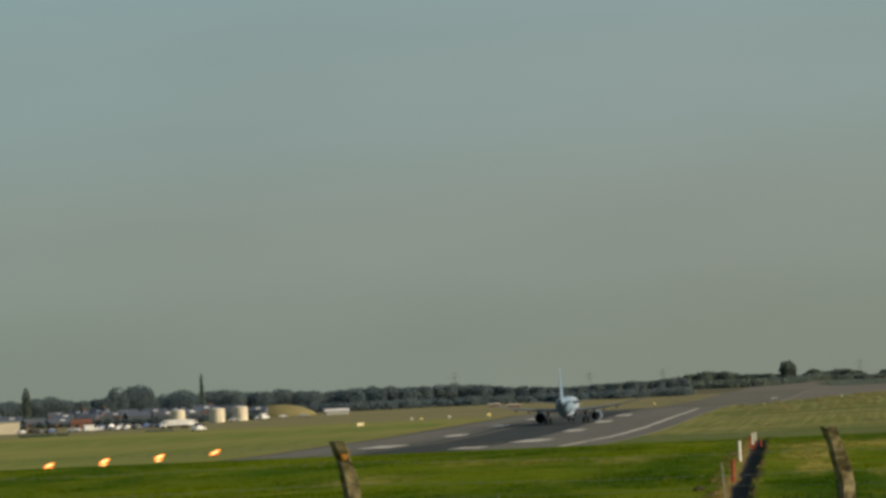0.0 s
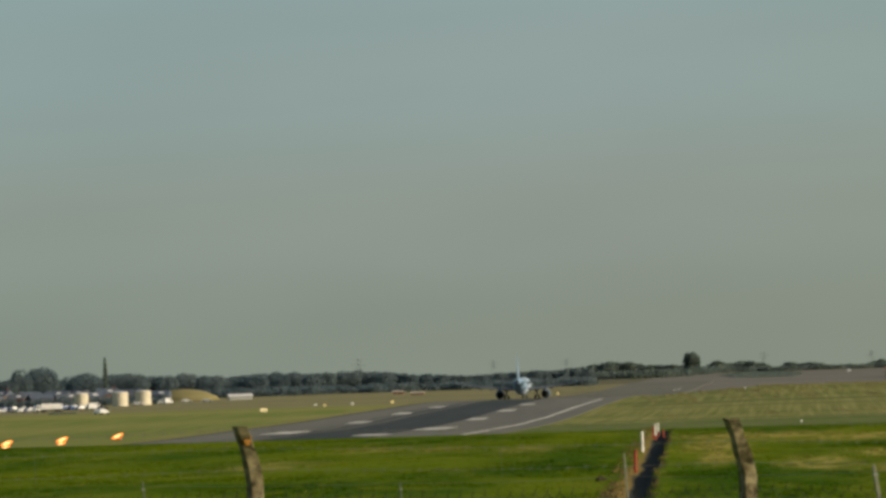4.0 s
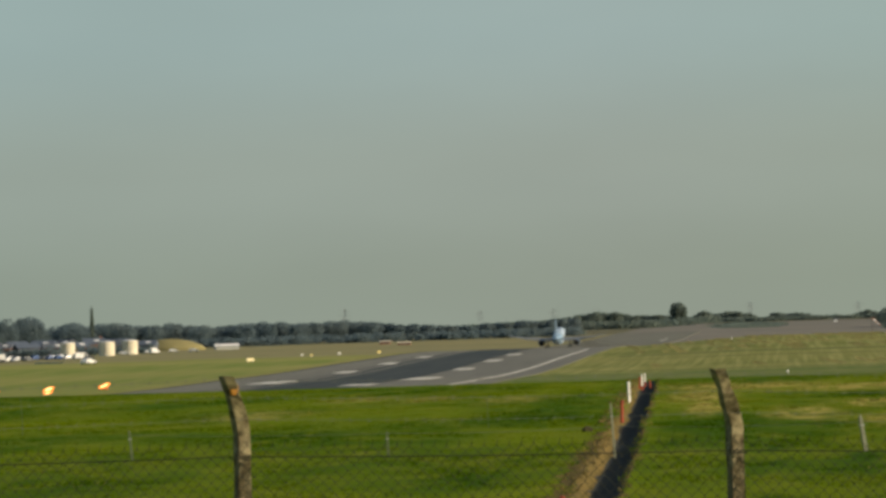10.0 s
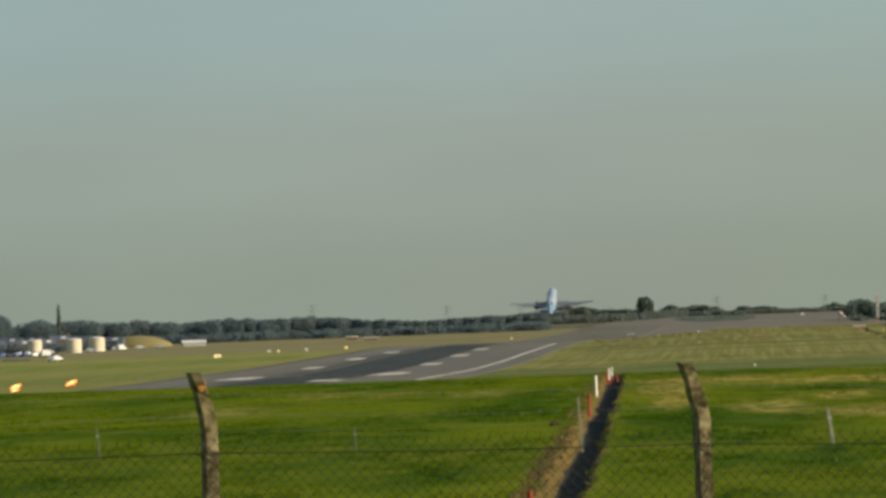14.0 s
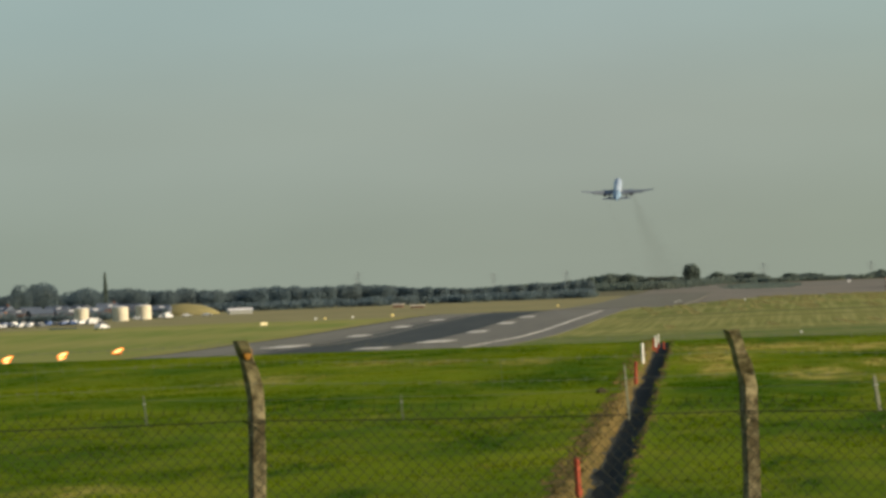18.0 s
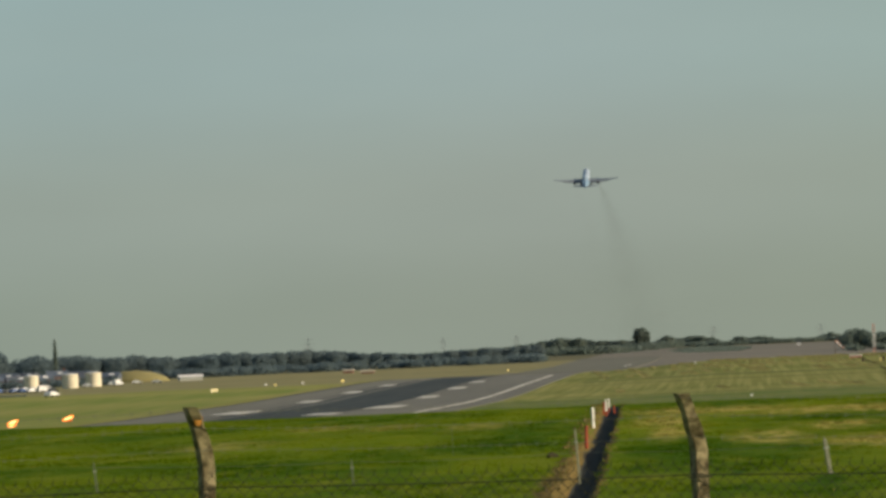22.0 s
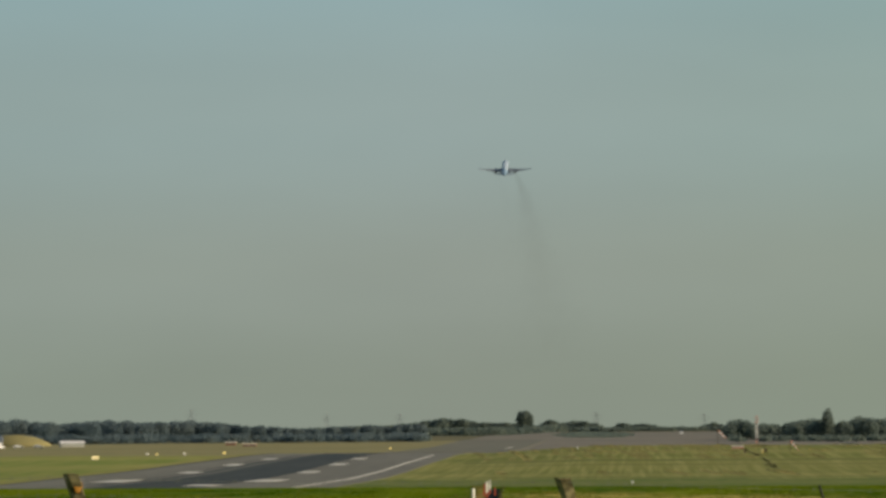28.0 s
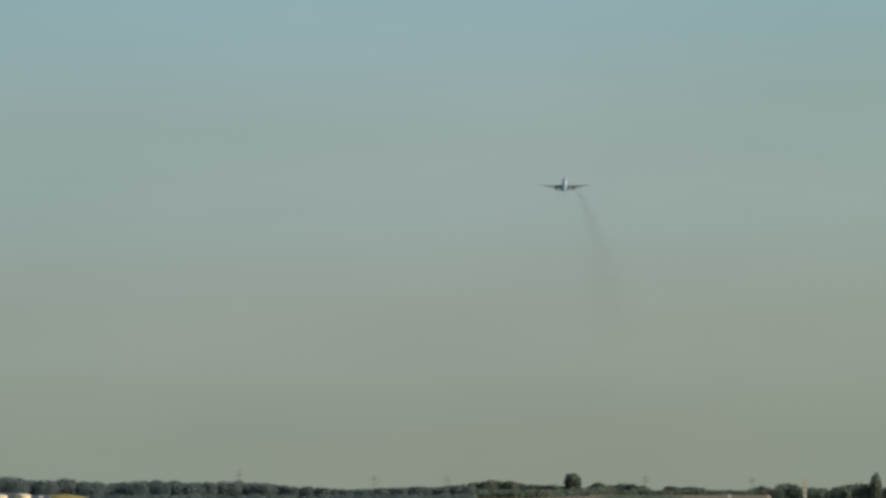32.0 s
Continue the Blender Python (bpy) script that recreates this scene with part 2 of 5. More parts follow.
M = {
    "grass": surface("meadow_grass", (0.052, 0.108, 0.002), (0.128, 0.178, 0.003), (0.170, 0.195, 0.012), 0.95, big=0.2, fine=1.1, bump=0.01, stretch=(1, 0.22, 1), spread=0.22, patches=((0.35, 0.305, 0.072), (0.038, 0.086, 0.003))),
    "blade": surface("grass_blades", (0.054, 0.111, 0.002), (0.130, 0.182, 0.003), (0.168, 0.198, 0.012), 0.95, big=0.2, fine=1.1, stretch=(1, 0.22, 1), spread=0.22, random_tint=0.03, thin=0.45, patches=((0.35, 0.305, 0.072), (0.040, 0.090, 0.003))),
    "straw": surface("dry_straw", (0.22, 0.185, 0.050), (0.17, 0.155, 0.036), (0.25, 0.215, 0.07), 0.95, big=0.8, fine=5, bump=0.03, random_tint=0.12),
    "field": surface("airfield_grass", (0.135, 0.155, 0.024), (0.205, 0.203, 0.046), (0.365, 0.348, 0.115), 0.9, big=0.02, fine=0.9, stretch=(0.05, 1, 1), stretch2=(1.1, 0.009, 1), spread=0.2),
    "rough_field": surface("mown_airfield_grass", (0.165, 0.215, 0.030), (0.265, 0.262, 0.062), (0.31, 0.29, 0.085), 0.9, big=0.014, fine=0.5, stretch=(0.05, 1, 1), stretch2=(0.5, 0.03, 1), spread=0.24),
    "tan_field": surface("dry_airfield_grass", (0.245, 0.218, 0.096), (0.215, 0.200, 0.086), (0.275, 0.245, 0.11), 0.9, big=0.01, fine=0.3, stretch=(0.05, 1, 1), stretch2=(0.5, 0.03, 1), spread=0.24),
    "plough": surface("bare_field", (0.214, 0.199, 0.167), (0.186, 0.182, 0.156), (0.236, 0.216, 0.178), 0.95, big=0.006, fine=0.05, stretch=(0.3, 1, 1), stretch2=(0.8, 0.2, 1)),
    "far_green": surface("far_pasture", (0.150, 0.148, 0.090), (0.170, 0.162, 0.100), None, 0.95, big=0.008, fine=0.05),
    "soil": surface("dry_soil", (0.195, 0.138, 0.050), (0.110, 0.088, 0.030), (0.052, 0.054, 0.016), 0.95, big=1.6, fine=5, bump=0.05, spread=0.3),
    "gravel": surface("dark_gravel", (0.036, 0.042, 0.040), (0.054, 0.058, 0.050), (0.095, 0.096, 0.084), 0.95, big=1.5, fine=9, bump=0.04),
    "asphalt": surface("runway_asphalt", (0.160, 0.158, 0.134), (0.190, 0.186, 0.156), (0.130, 0.131, 0.114), 0.9, big=0.06, fine=0.5, stretch=(1, 0.06, 1)),
    "rubber": surface("rubber_stained_asphalt", (0.042, 0.052, 0.053), (0.058, 0.066, 0.065), (0.034, 0.042, 0.043), 0.85, big=0.25, fine=0.8, stretch=(1, 0.03, 1)),
    "paint": surface("worn_white_paint", (0.72, 0.70, 0.62), (0.60, 0.58, 0.51), (0.38, 0.37, 0.33), 0.7, big=0.3, fine=1.2, stretch=(1, 0.2, 1)),
    "concrete": surface("weathered_concrete", (0.34, 0.290, 0.165), (0.120, 0.098, 0.052), (0.030, 0.025, 0.015), 0.95, big=11, fine=26, bump=0.016, spread=0.24),
    "lichen": surface("orange_lichen", (0.42, 0.19, 0.030), (0.33, 0.16, 0.035), (0.16, 0.12, 0.06), 0.95, big=20, fine=60, bump=0.003),
    "wire": surface("dull_galvanised_wire", (0.042, 0.047, 0.032), (0.033, 0.038, 0.025), (0.052, 0.042, 0.028), 0.8, 0.0, big=8, fine=60),
    "near_field": surface("green_airfield_grass", (0.098, 0.142, 0.020), (0.150, 0.168, 0.034), (0.20, 0.20, 0.055), 0.9, big=0.03, fine=0.5, stretch=(0.1, 1, 1), stretch2=(0.6, 0.05, 1), spread=0.24),
    "dry_verge": surface("worn_verge", (0.30, 0.275, 0.105), (0.25, 0.245, 0.075), (0.21, 0.215, 0.06), 0.95, big=0.05, fine=0.4, stretch=(1, 0.06, 1)),
    "lush": surface("lush_grass", (0.112, 0.134, 0.026), (0.138, 0.150, 0.034), (0.095, 0.118, 0.022), 0.9, big=0.05, fine=0.4, stretch=(1, 0.1, 1)),
    "bright_wire": surface("silvery_wire", (0.24, 0.24, 0.19), (0.18, 0.18, 0.14), None, 0.8, 0.0, big=8, fine=60),
    "stake": surface("pale_stake_wood", (0.23, 0.24, 0.165), (0.19, 0.20, 0.135), (0.14, 0.15, 0.10), 0.85, big=8, fine=40),
    "white_post": surface("white_plastic", (0.80, 0.79, 0.73), (0.70, 0.69, 0.62), (0.55, 0.52, 0.45), 0.5, big=6, fine=40),
    "red_post": surface("faded_red_plastic", (0.34, 0.062, 0.028), (0.27, 0.050, 0.026), (0.20, 0.075, 0.045), 0.6, big=6, fine=40),
    # both leaf tones are paler and bluer than foliage: distance haze mixed into the colour
    "leaf": surface("hazed_tree_leaves", (0.175, 0.235, 0.255), (0.200, 0.248, 0.248), (0.160, 0.220, 0.244), 0.95, big=0.02, fine=0.12, random_tint=0.04, thin=0.62),
    "hazed_leaf_far": surface("hazed_hedge_leaves", (0.185, 0.235, 0.205), (0.205, 0.250, 0.210), (0.170, 0.222, 0.195), 0.95, big=0.02, fine=0.12, random_tint=0.04, thin=0.62),
    "yellow_board": surface("pale_yellow_board", (0.74, 0.66, 0.40), (0.66, 0.57, 0.32), None, 0.6, big=0.5, fine=3),
    "green_stake": surface("green_stake_wood", (0.125, 0.155, 0.085), (0.10, 0.13, 0.065), (0.085, 0.105, 0.055), 0.9, big=8, fine=40),
    "pale": surface("pale_grey_paint", (0.46, 0.47, 0.43), (0.40, 0.41, 0.37), None, 0.7, big=0.3, fine=2),
    "insulator": surface("grey_plastic", (0.30, 0.32, 0.27), (0.25, 0.27, 0.22), None, 0.6, big=6, fine=40),
    "bark": surface("tree_bark", (0.10, 0.085, 0.06), (0.07, 0.06, 0.045), None, 0.95, big=1, fine=6),
    "cream": surface("cream_paint", (0.74, 0.68, 0.52), (0.66, 0.60, 0.45), (0.5, 0.45, 0.33), 0.6, big=0.3, fine=2),
    "white": surface("white_paint", (0.80, 0.79, 0.75), (0.74, 0.73, 0.69), (0.62, 0.61, 0.57), 0.45, big=0.4, fine=3),
    "roof": surface("grey_roof", (0.115, 0.13, 0.155), (0.095, 0.108, 0.13), (0.15, 0.16, 0.18), 0.8, big=0.4, fine=3),
    "redroof": surface("red_tile_roof", (0.24, 0.11, 0.075), (0.18, 0.09, 0.06), None, 0.85, big=0.4, fine=3),
    "brick": surface("red_brick", (0.26, 0.14, 0.10), (0.20, 0.11, 0.08), (0.32, 0.22, 0.17), 0.9, big=0.5, fine=4),
    "glass": surface("dark_glass", (0.03, 0.035, 0.04), (0.02, 0.025, 0.03), None, 0.12, big=1, fine=4),
    "tyre": surface("black_rubber", (0.02, 0.02, 0.02), (0.03, 0.03, 0.03), None, 0.8, big=3, fine=20),
    "steel": surface("grey_steel", (0.30, 0.31, 0.32), (0.24, 0.25, 0.26), None, 0.4, 0.7, big=1, fine=10),
    "dark": surface("sooty_metal", (0.030, 0.030, 0.032), (0.045, 0.045, 0.045), None, 0.5, 0.5, big=2, fine=10),
    "skin": surface("white_aircraft_skin", (0.40, 0.485, 0.57), (0.37, 0.455, 0.545), (0.34, 0.42, 0.51), 0.35, big=0.15, fine=1.5),
    "cowl": surface("dark_blue_cowling", (0.11, 0.16, 0.21), (0.09, 0.13, 0.18), (0.13, 0.17, 0.22), 0.4, big=0.3, fine=2),
    "fin_blue": surface("mid_blue_aircraft_paint", (0.20, 0.30, 0.42), (0.18, 0.275, 0.39), (0.23, 0.33, 0.44), 0.35, big=0.15, fine=1.5),
    "blue": surface("sky_blue_aircraft_paint", (0.24, 0.36, 0.48), (0.21, 0.33, 0.45), (0.27, 0.39, 0.50), 0.35, big=0.15, fine=1.5),
    "wing": surface("grey_wing_skin", (0.185, 0.215, 0.250), (0.165, 0.192, 0.225), (0.145, 0.170, 0.20), 0.5, 0.1, big=0.3, fine=2),
    # flap grey is set below the wing's to stand for shade in the slots
    "flap": surface("shade_toned_flap_metal", (0.10, 0.11, 0.125), (0.085, 0.095, 0.11), (0.12, 0.13, 0.14), 0.5, 0.1, big=0.3, fine=2),
    "hay": surface("cut_hay", (0.235, 0.220, 0.092), (0.20, 0.188, 0.076), (0.27, 0.25, 0.115), 0.9, big=0.1, fine=1, random_tint=0.08),
    "pale_far_runway": surface("pale_far_runway", (0.165, 0.163, 0.128), (0.146, 0.145, 0.114), (0.185, 0.180, 0.142), 0.9, big=0.02, fine=0.1, stretch=(1, 0.1, 1)),
    "turned": surface("turned_earth", (0.050, 0.046, 0.022), (0.075, 0.068, 0.032), (0.035, 0.034, 0.018), 0.95, big=0.5, fine=3),
    "faded": surface("faded_red_paint", (0.52, 0.27, 0.20), (0.46, 0.23, 0.17), (0.55, 0.36, 0.29), 0.7, big=1, fine=6),
    "soot": surface("soot", (0.13, 0.125, 0.100), (0.11, 0.107, 0.088), None, 1.0, big=0.2, fine=1),
    "orange": surface("orange_paint", (0.72, 0.20, 0.05), (0.62, 0.17, 0.05), (0.5, 0.2, 0.1), 0.6, big=1, fine=8),
    "lamp": surface("lit_amber_lens", (0.9, 0.6, 0.2), (0.9, 0.55, 0.18), None, 0.3, big=1, fine=4, glow=((1.0, 0.58, 0.22), 2.6)),
    # orange halo round a lamp, given as a glowing surface
    "halo_lamp": surface("orange_lens_halo", (0.9, 0.35, 0.06), (0.9, 0.3, 0.06), None, 0.3, big=1, fine=4, glow=((1.0, 0.24, 0.035), 1.9)),
    "slate": surface("blue_grey_slate", (0.109, 0.136, 0.177), (0.088, 0.112, 0.150), (0.136, 0.156, 0.190), 0.6, big=0.3, fine=2),
    "yellow": surface("yellow_sign", (0.62, 0.52, 0.20), (0.56, 0.46, 0.17), (0.45, 0.38, 0.16), 0.6, big=1, fine=6),
}
for tone, (key, rgb) in zip(range(5), (("car_white", (0.78, 0.78, 0.76)), ("car_silver", (0.45, 0.47, 0.49)), ("car_blue", (0.05, 0.10, 0.24)),
                                       ("car_black", (0.025, 0.025, 0.03)), ("car_grey", (0.16, 0.17, 0.18)))):
    M[key] = surface("paint_" + key, rgb, tuple(v * 0.9 for v in rgb), None, 0.3, 0.1, big=0.5, fine=4)


# ---- mesh helpers ----
def mesh_of(bm, name, *mats):
    me = bpy.data.meshes.new(name)
    bm.to_mesh(me)
    bm.free()
    for m in mats:
        me.materials.append(M[m])
    return me


def part(name, bm, material, parent, label="", smooth=False):
    me = mesh_of(bm, name, material)
    if smooth:
        me.shade_smooth()
    ob = new(name, me)
    ob.parent = parent
    if label:
        tagged(ob, label)
    return ob


def thing(name, m, label, category, group="", kind=""):
    ob = new(name)
    ob.empty_display_size = 0.2
    ob.matrix_basis = m
    return tagged(ob, label, category, group, kind)


def box(bm, x0, x1, y0, y1, z0, z1, bevel=0.0, turn=None):
    vs = [bm.verts.new(p) for p in ((x0, y0, z0), (x1, y0, z0), (x1, y1, z0), (x0, y1, z0), (x0, y0, z1), (x1, y0, z1), (x1, y1, z1), (x0, y1, z1))]
    fs = [bm.faces.new([vs[i] for i in q]) for q in ((3, 2, 1, 0), (4, 5, 6, 7), (0, 1, 5, 4), (1, 2, 6, 5), (2, 3, 7, 6), (3, 0, 4, 7))]
    if turn is not None:
        bmesh.ops.transform(bm, matrix=turn, verts=vs)
    if bevel:
        bmesh.ops.bevel(bm, geom=list({e for f in fs for e in f.edges}), offset=bevel, segments=1, affect="EDGES", profile=0.5)
    return bm


def loft(bm, rings, cap=True):
    """Skin over a list of rings (lists of points, all of one length)."""
    rows = [[bm.verts.new(p) for p in ring] for ring in rings]
    k = len(rows[0])
    for a, b in zip(rows, rows[1:]):
        for i in range(k):
            bm.faces.new((a[i], a[(i + 1) % k], b[(i + 1) % k], b[i]))
    if cap:
        bm.faces.new(rows[0][::-1])
        bm.faces.new(rows[-1])
    bmesh.ops.recalc_face_normals(bm, faces=bm.faces[:])
    return bm


def tube(bm, pts, radius, sides=6):
    """A round bar along points; radius is one number or one a point."""
    pts = [Vector(p) for p in pts]
    rad = radius if isinstance(radius, (list, tuple)) else [radius] * len(pts)
    rings = []
    for i, p in enumerate(pts):
        d = (pts[min(i + 1, len(pts) - 1)] - pts[max(i - 1, 0)]).normalized()
        s = d.cross(Vector((0, 0, 1)) if abs(d.z) < 0.9 else Vector((0, 1, 0))).normalized()
        q = s.cross(d)
        rings.append([p + rad[i] * (math.cos(a) * s + math.sin(a) * q) for a in (2 * math.pi * j / sides for j in range(sides))])
    return loft(bm, rings)


def soup(name, pts, faces, material):
    me = bpy.data.meshes.new(name)
    me.from_pydata(pts, [], faces)
    me.materials.append(M[material])
    return me


# ---- the lie of the land ----
KNOTS = [(-80, 1.1), (0, 1.1), (10, 1.0), (24, 0.2), (30, 0.0), (36, -0.05), (60, -0.55), (75, -0.6), (195, -0.6), (230, -1.2), (400, -5.6),
         (650, -9.3), (768, -10.1), (898, -11.1), (999, -11.4), (1129, -11.3), (1292, -11.4), (1380, -11.9), (1455, -12.8), (1540, -14.1), (1600, -14.9), (1650, -15.7), (1750, -16.1),
         (2200, -18.3), (3500, -20.3), (3850, -20.7), (4950, -60.0)]
KY, KZ = [k[0] for k in KNOTS], [k[1] for k in KNOTS]


RUNWAY = -70.3     # the runway's middle


def land(x, y):
    """Height of the ground, without the trench."""
    w = 3 + max(0, y - 100) * 0.02
    z = sum(np.interp(y + w * d, KY, KZ) for d in (-1, -0.5, 0, 0.5, 1)) / 5
    side = min(60, max(0, -100 - x)) * 0.036 * min(1, max(0, (y - 500) / 250)) * min(1, max(0, (1250 - y) / 250))
    rise = 1.8 * min(1, max(0, (x + 36) / 28)) * float(np.interp(y, [1000, 1330, 1430, 1600], [0, 1, 1, 0]))
    return float(z) - side + rise


def trench_x(y):
    """Middle of the cable trench."""
    return float(np.interp(y, [30, 70, 110, 137, 169, 230], [-2.1, -2.84, -3.46, -3.95, -4.5, -5.6]))


def trench_on(y):
    return min(1, max(0, (y - 40) / 8)) * min(1, max(0, (205 - y) / 12))


def ragged(x, y):
    """How far the trench's edges wander."""
    return 0.13 * noise.noise((x * 0.3, y * 0.22, 5.2)) + 0.07 * noise.noise((x * 1.5, y * 0.9, 2.2))


STRAW = [(0.44, 139, 0.9, 7), (-1.5, 178, 2.6, 6), (3.2, 172, 3.6, 6), (-2.6, 163, 0.9, 9), (3.0, 131, 1.3, 5), (-10.8, 80, 0.8, 2.5), (-13.5, 172, 1.1, 5),
         (-8.4, 166, 1.0, 5), (2.4, 150, 1.2, 5), (-15, 152, 1.4, 6), (-2.1, 148, 0.6, 9), (-11.2, 170, 0.9, 5)]
LUSH = [(1.3, 97, 0.55, 6), (-2.4, 116, 0.3, 5), (-0.3, 100, 0.45, 4), (-12.6, 97, 0.9, 4), (-6.4, 76, 0.5, 2.5), (0.0, 75, 0.4, 2), (1.5, 103, 0.7, 5), (-1.6, 128, 0.8, 10), (-8.8, 86, 1.6, 4), (-12, 128, 2.2, 8), (-6.5, 140, 1.6, 9), (1.8, 160, 1.6, 5), (-0.4, 110, 0.8, 5), (-5.6, 96, 0.8, 5), (-0.2, 82, 0.7, 4)]


def dryness(x, y):
    """Dry straw above 0, lush dark grass below."""
    w = noise.noise((x * 1.1, y * 0.3, 3.1)) * 0.3 + noise.noise((x * 3.1, y * 0.9, 6.4)) * 0.15
    dry = max(math.exp(-1.3 * (((x - a) / p) ** 2 + ((y - b) / q) ** 2)) for a, b, p, q in STRAW)
    wet = max(math.exp(-1.3 * (((x - a) / p) ** 2 + ((y - b) / q) ** 2)) for a, b, p, q in LUSH)
    dry *= 1.3 if x > -5 else 0.6
    return max(-1.2, min(1.3, dry * (1 + w) - 1.0 * wet * (1 - w) + 0.35 * w))


def build_ground():
    rows = [*np.arange(-80, 24, 4.0), *np.arange(24, 56, 1.0), *np.arange(56, 216, 0.75), *np.arange(216, 300, 4.0), *np.arange(300, 760, 15.0),
            *np.arange(760, 1420, 20.0), *np.arange(1420, 1800, 15.0), *np.arange(1800, 2700, 50.0), *np.arange(2700, 4950, 150.0)]
    off = [round(i * 0.09, 3) for i in range(-16, 17)]
    step, o = 0.12, off[-1]
    while o < 2600:
        o += step
        off.append(o)
        off.insert(0, -o)
        step *= 1.075
    pts, faces, slots = [], [], []
    for y in rows:
        xc, on = trench_x(y), trench_on(y)
        for o in off:
            x = xc + o
            z = land(x, y)
            if 36 < y < 230 and abs(o) < 40:
                z += 0.035 * noise.noise((x * 0.7, y * 0.35, 0.5)) + 0.012 * noise.noise((x * 3, y * 1.7, 8.5))
            wob = ragged(x, y)
            d = o + wob
            if on and abs(d) < 1.3:
                cut = max(0.0, min(1.0, (0.33 - abs(d)) / 0.09))
                heap = math.exp(-((d + 0.52) / 0.2) ** 2) * 0.022 + math.exp(-((d - 0.48) / 0.13) ** 2) * 0.014
                z += on * (heap * (1 + 2.2 * noise.noise((o * 5, y * 1.3, 2.0)) + 1.2 * noise.noise((o * 9, y * 3.1, 6.0))) - cut * 0.17)
            pts.append((x, y, z))
    k = len(off)
    for j in range(len(rows) - 1):
        y = (rows[j] + rows[j + 1]) / 2
        for i in range(k - 1):
            x = trench_x(y) + (off[i] + off[i + 1]) / 2
            d = (off[i] + off[i + 1]) / 2 + ragged(x, y)
            faces.append((j * k + i, j * k + i + 1, (j + 1) * k + i + 1, (j + 1) * k + i))
            rough = 0.16 * noise.noise((x * 2.1, y * 0.8, 9.0))
            if y < 260:
                s = 0
                if trench_on(y) > 0.3:
                    if -0.19 < d < 0.33:
                        s = 1
                    elif float(np.interp(y, [60, 110, 126, 160], [-0.74, -0.82, -0.52, -0.42])) + 2.0 * rough < d < 0 or 0 < d < 0.44 + 1.2 * rough:
                        s = 2
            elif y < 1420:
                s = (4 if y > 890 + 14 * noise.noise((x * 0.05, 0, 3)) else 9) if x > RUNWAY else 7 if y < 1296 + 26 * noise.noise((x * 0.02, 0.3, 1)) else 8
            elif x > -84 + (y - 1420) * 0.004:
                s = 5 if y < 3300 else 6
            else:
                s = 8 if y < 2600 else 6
            slots.append(s)
    me = bpy.data.meshes.new("ground")
    me.from_pydata(pts, [], faces)
    for key in ("grass", "gravel", "soil", "straw", "field", "plough", "far_green", "rough_field", "tan_field", "near_field"):
        me.materials.append(M[key])
    me.polygons.foreach_set("material_index", slots)
    me.attributes.new("dryness", "FLOAT", "POINT").data.foreach_set("value", [dryness(x, y) if 40 < y < 230 and abs(x) < 60 else 0.0 for x, y, z in pts])
    me.shade_smooth()
    tagged(new("ground", me), "rolling grass airfield with bare ploughed land far off", "ground", kind="structure")


def ribbon(x0, x1, ys, lift, thick=0.03):
    """A slab that follows the ground from x0 to x1."""
    bm = bmesh.new()
    at = [[q(y) if callable(q) else q for q in (x0, x1)] for y in ys]
    top = [[bm.verts.new((x, y, land(x, y) + lift)) for x in xs] for xs, y in zip(at, ys)]
    low = [[bm.verts.new((x, y, land(x, y) + lift - thick)) for x in xs] for xs, y in zip(at, ys)]
    for j in range(len(ys) - 1):
        bm.faces.new((top[j][0], top[j][1], top[j + 1][1], top[j + 1][0]))
        bm.faces.new((low[j][0], top[j][0], top[j + 1][0], low[j + 1][0]))
        bm.faces.new((top[j][1], low[j][1], low[j + 1][1], top[j + 1][1]))
    bm.faces.new((low[0][0], low[0][1], top[0][1], top[0][0]))
    bm.faces.new((top[-1][0], top[-1][1], low[-1][1], low[-1][0]))
    return bm


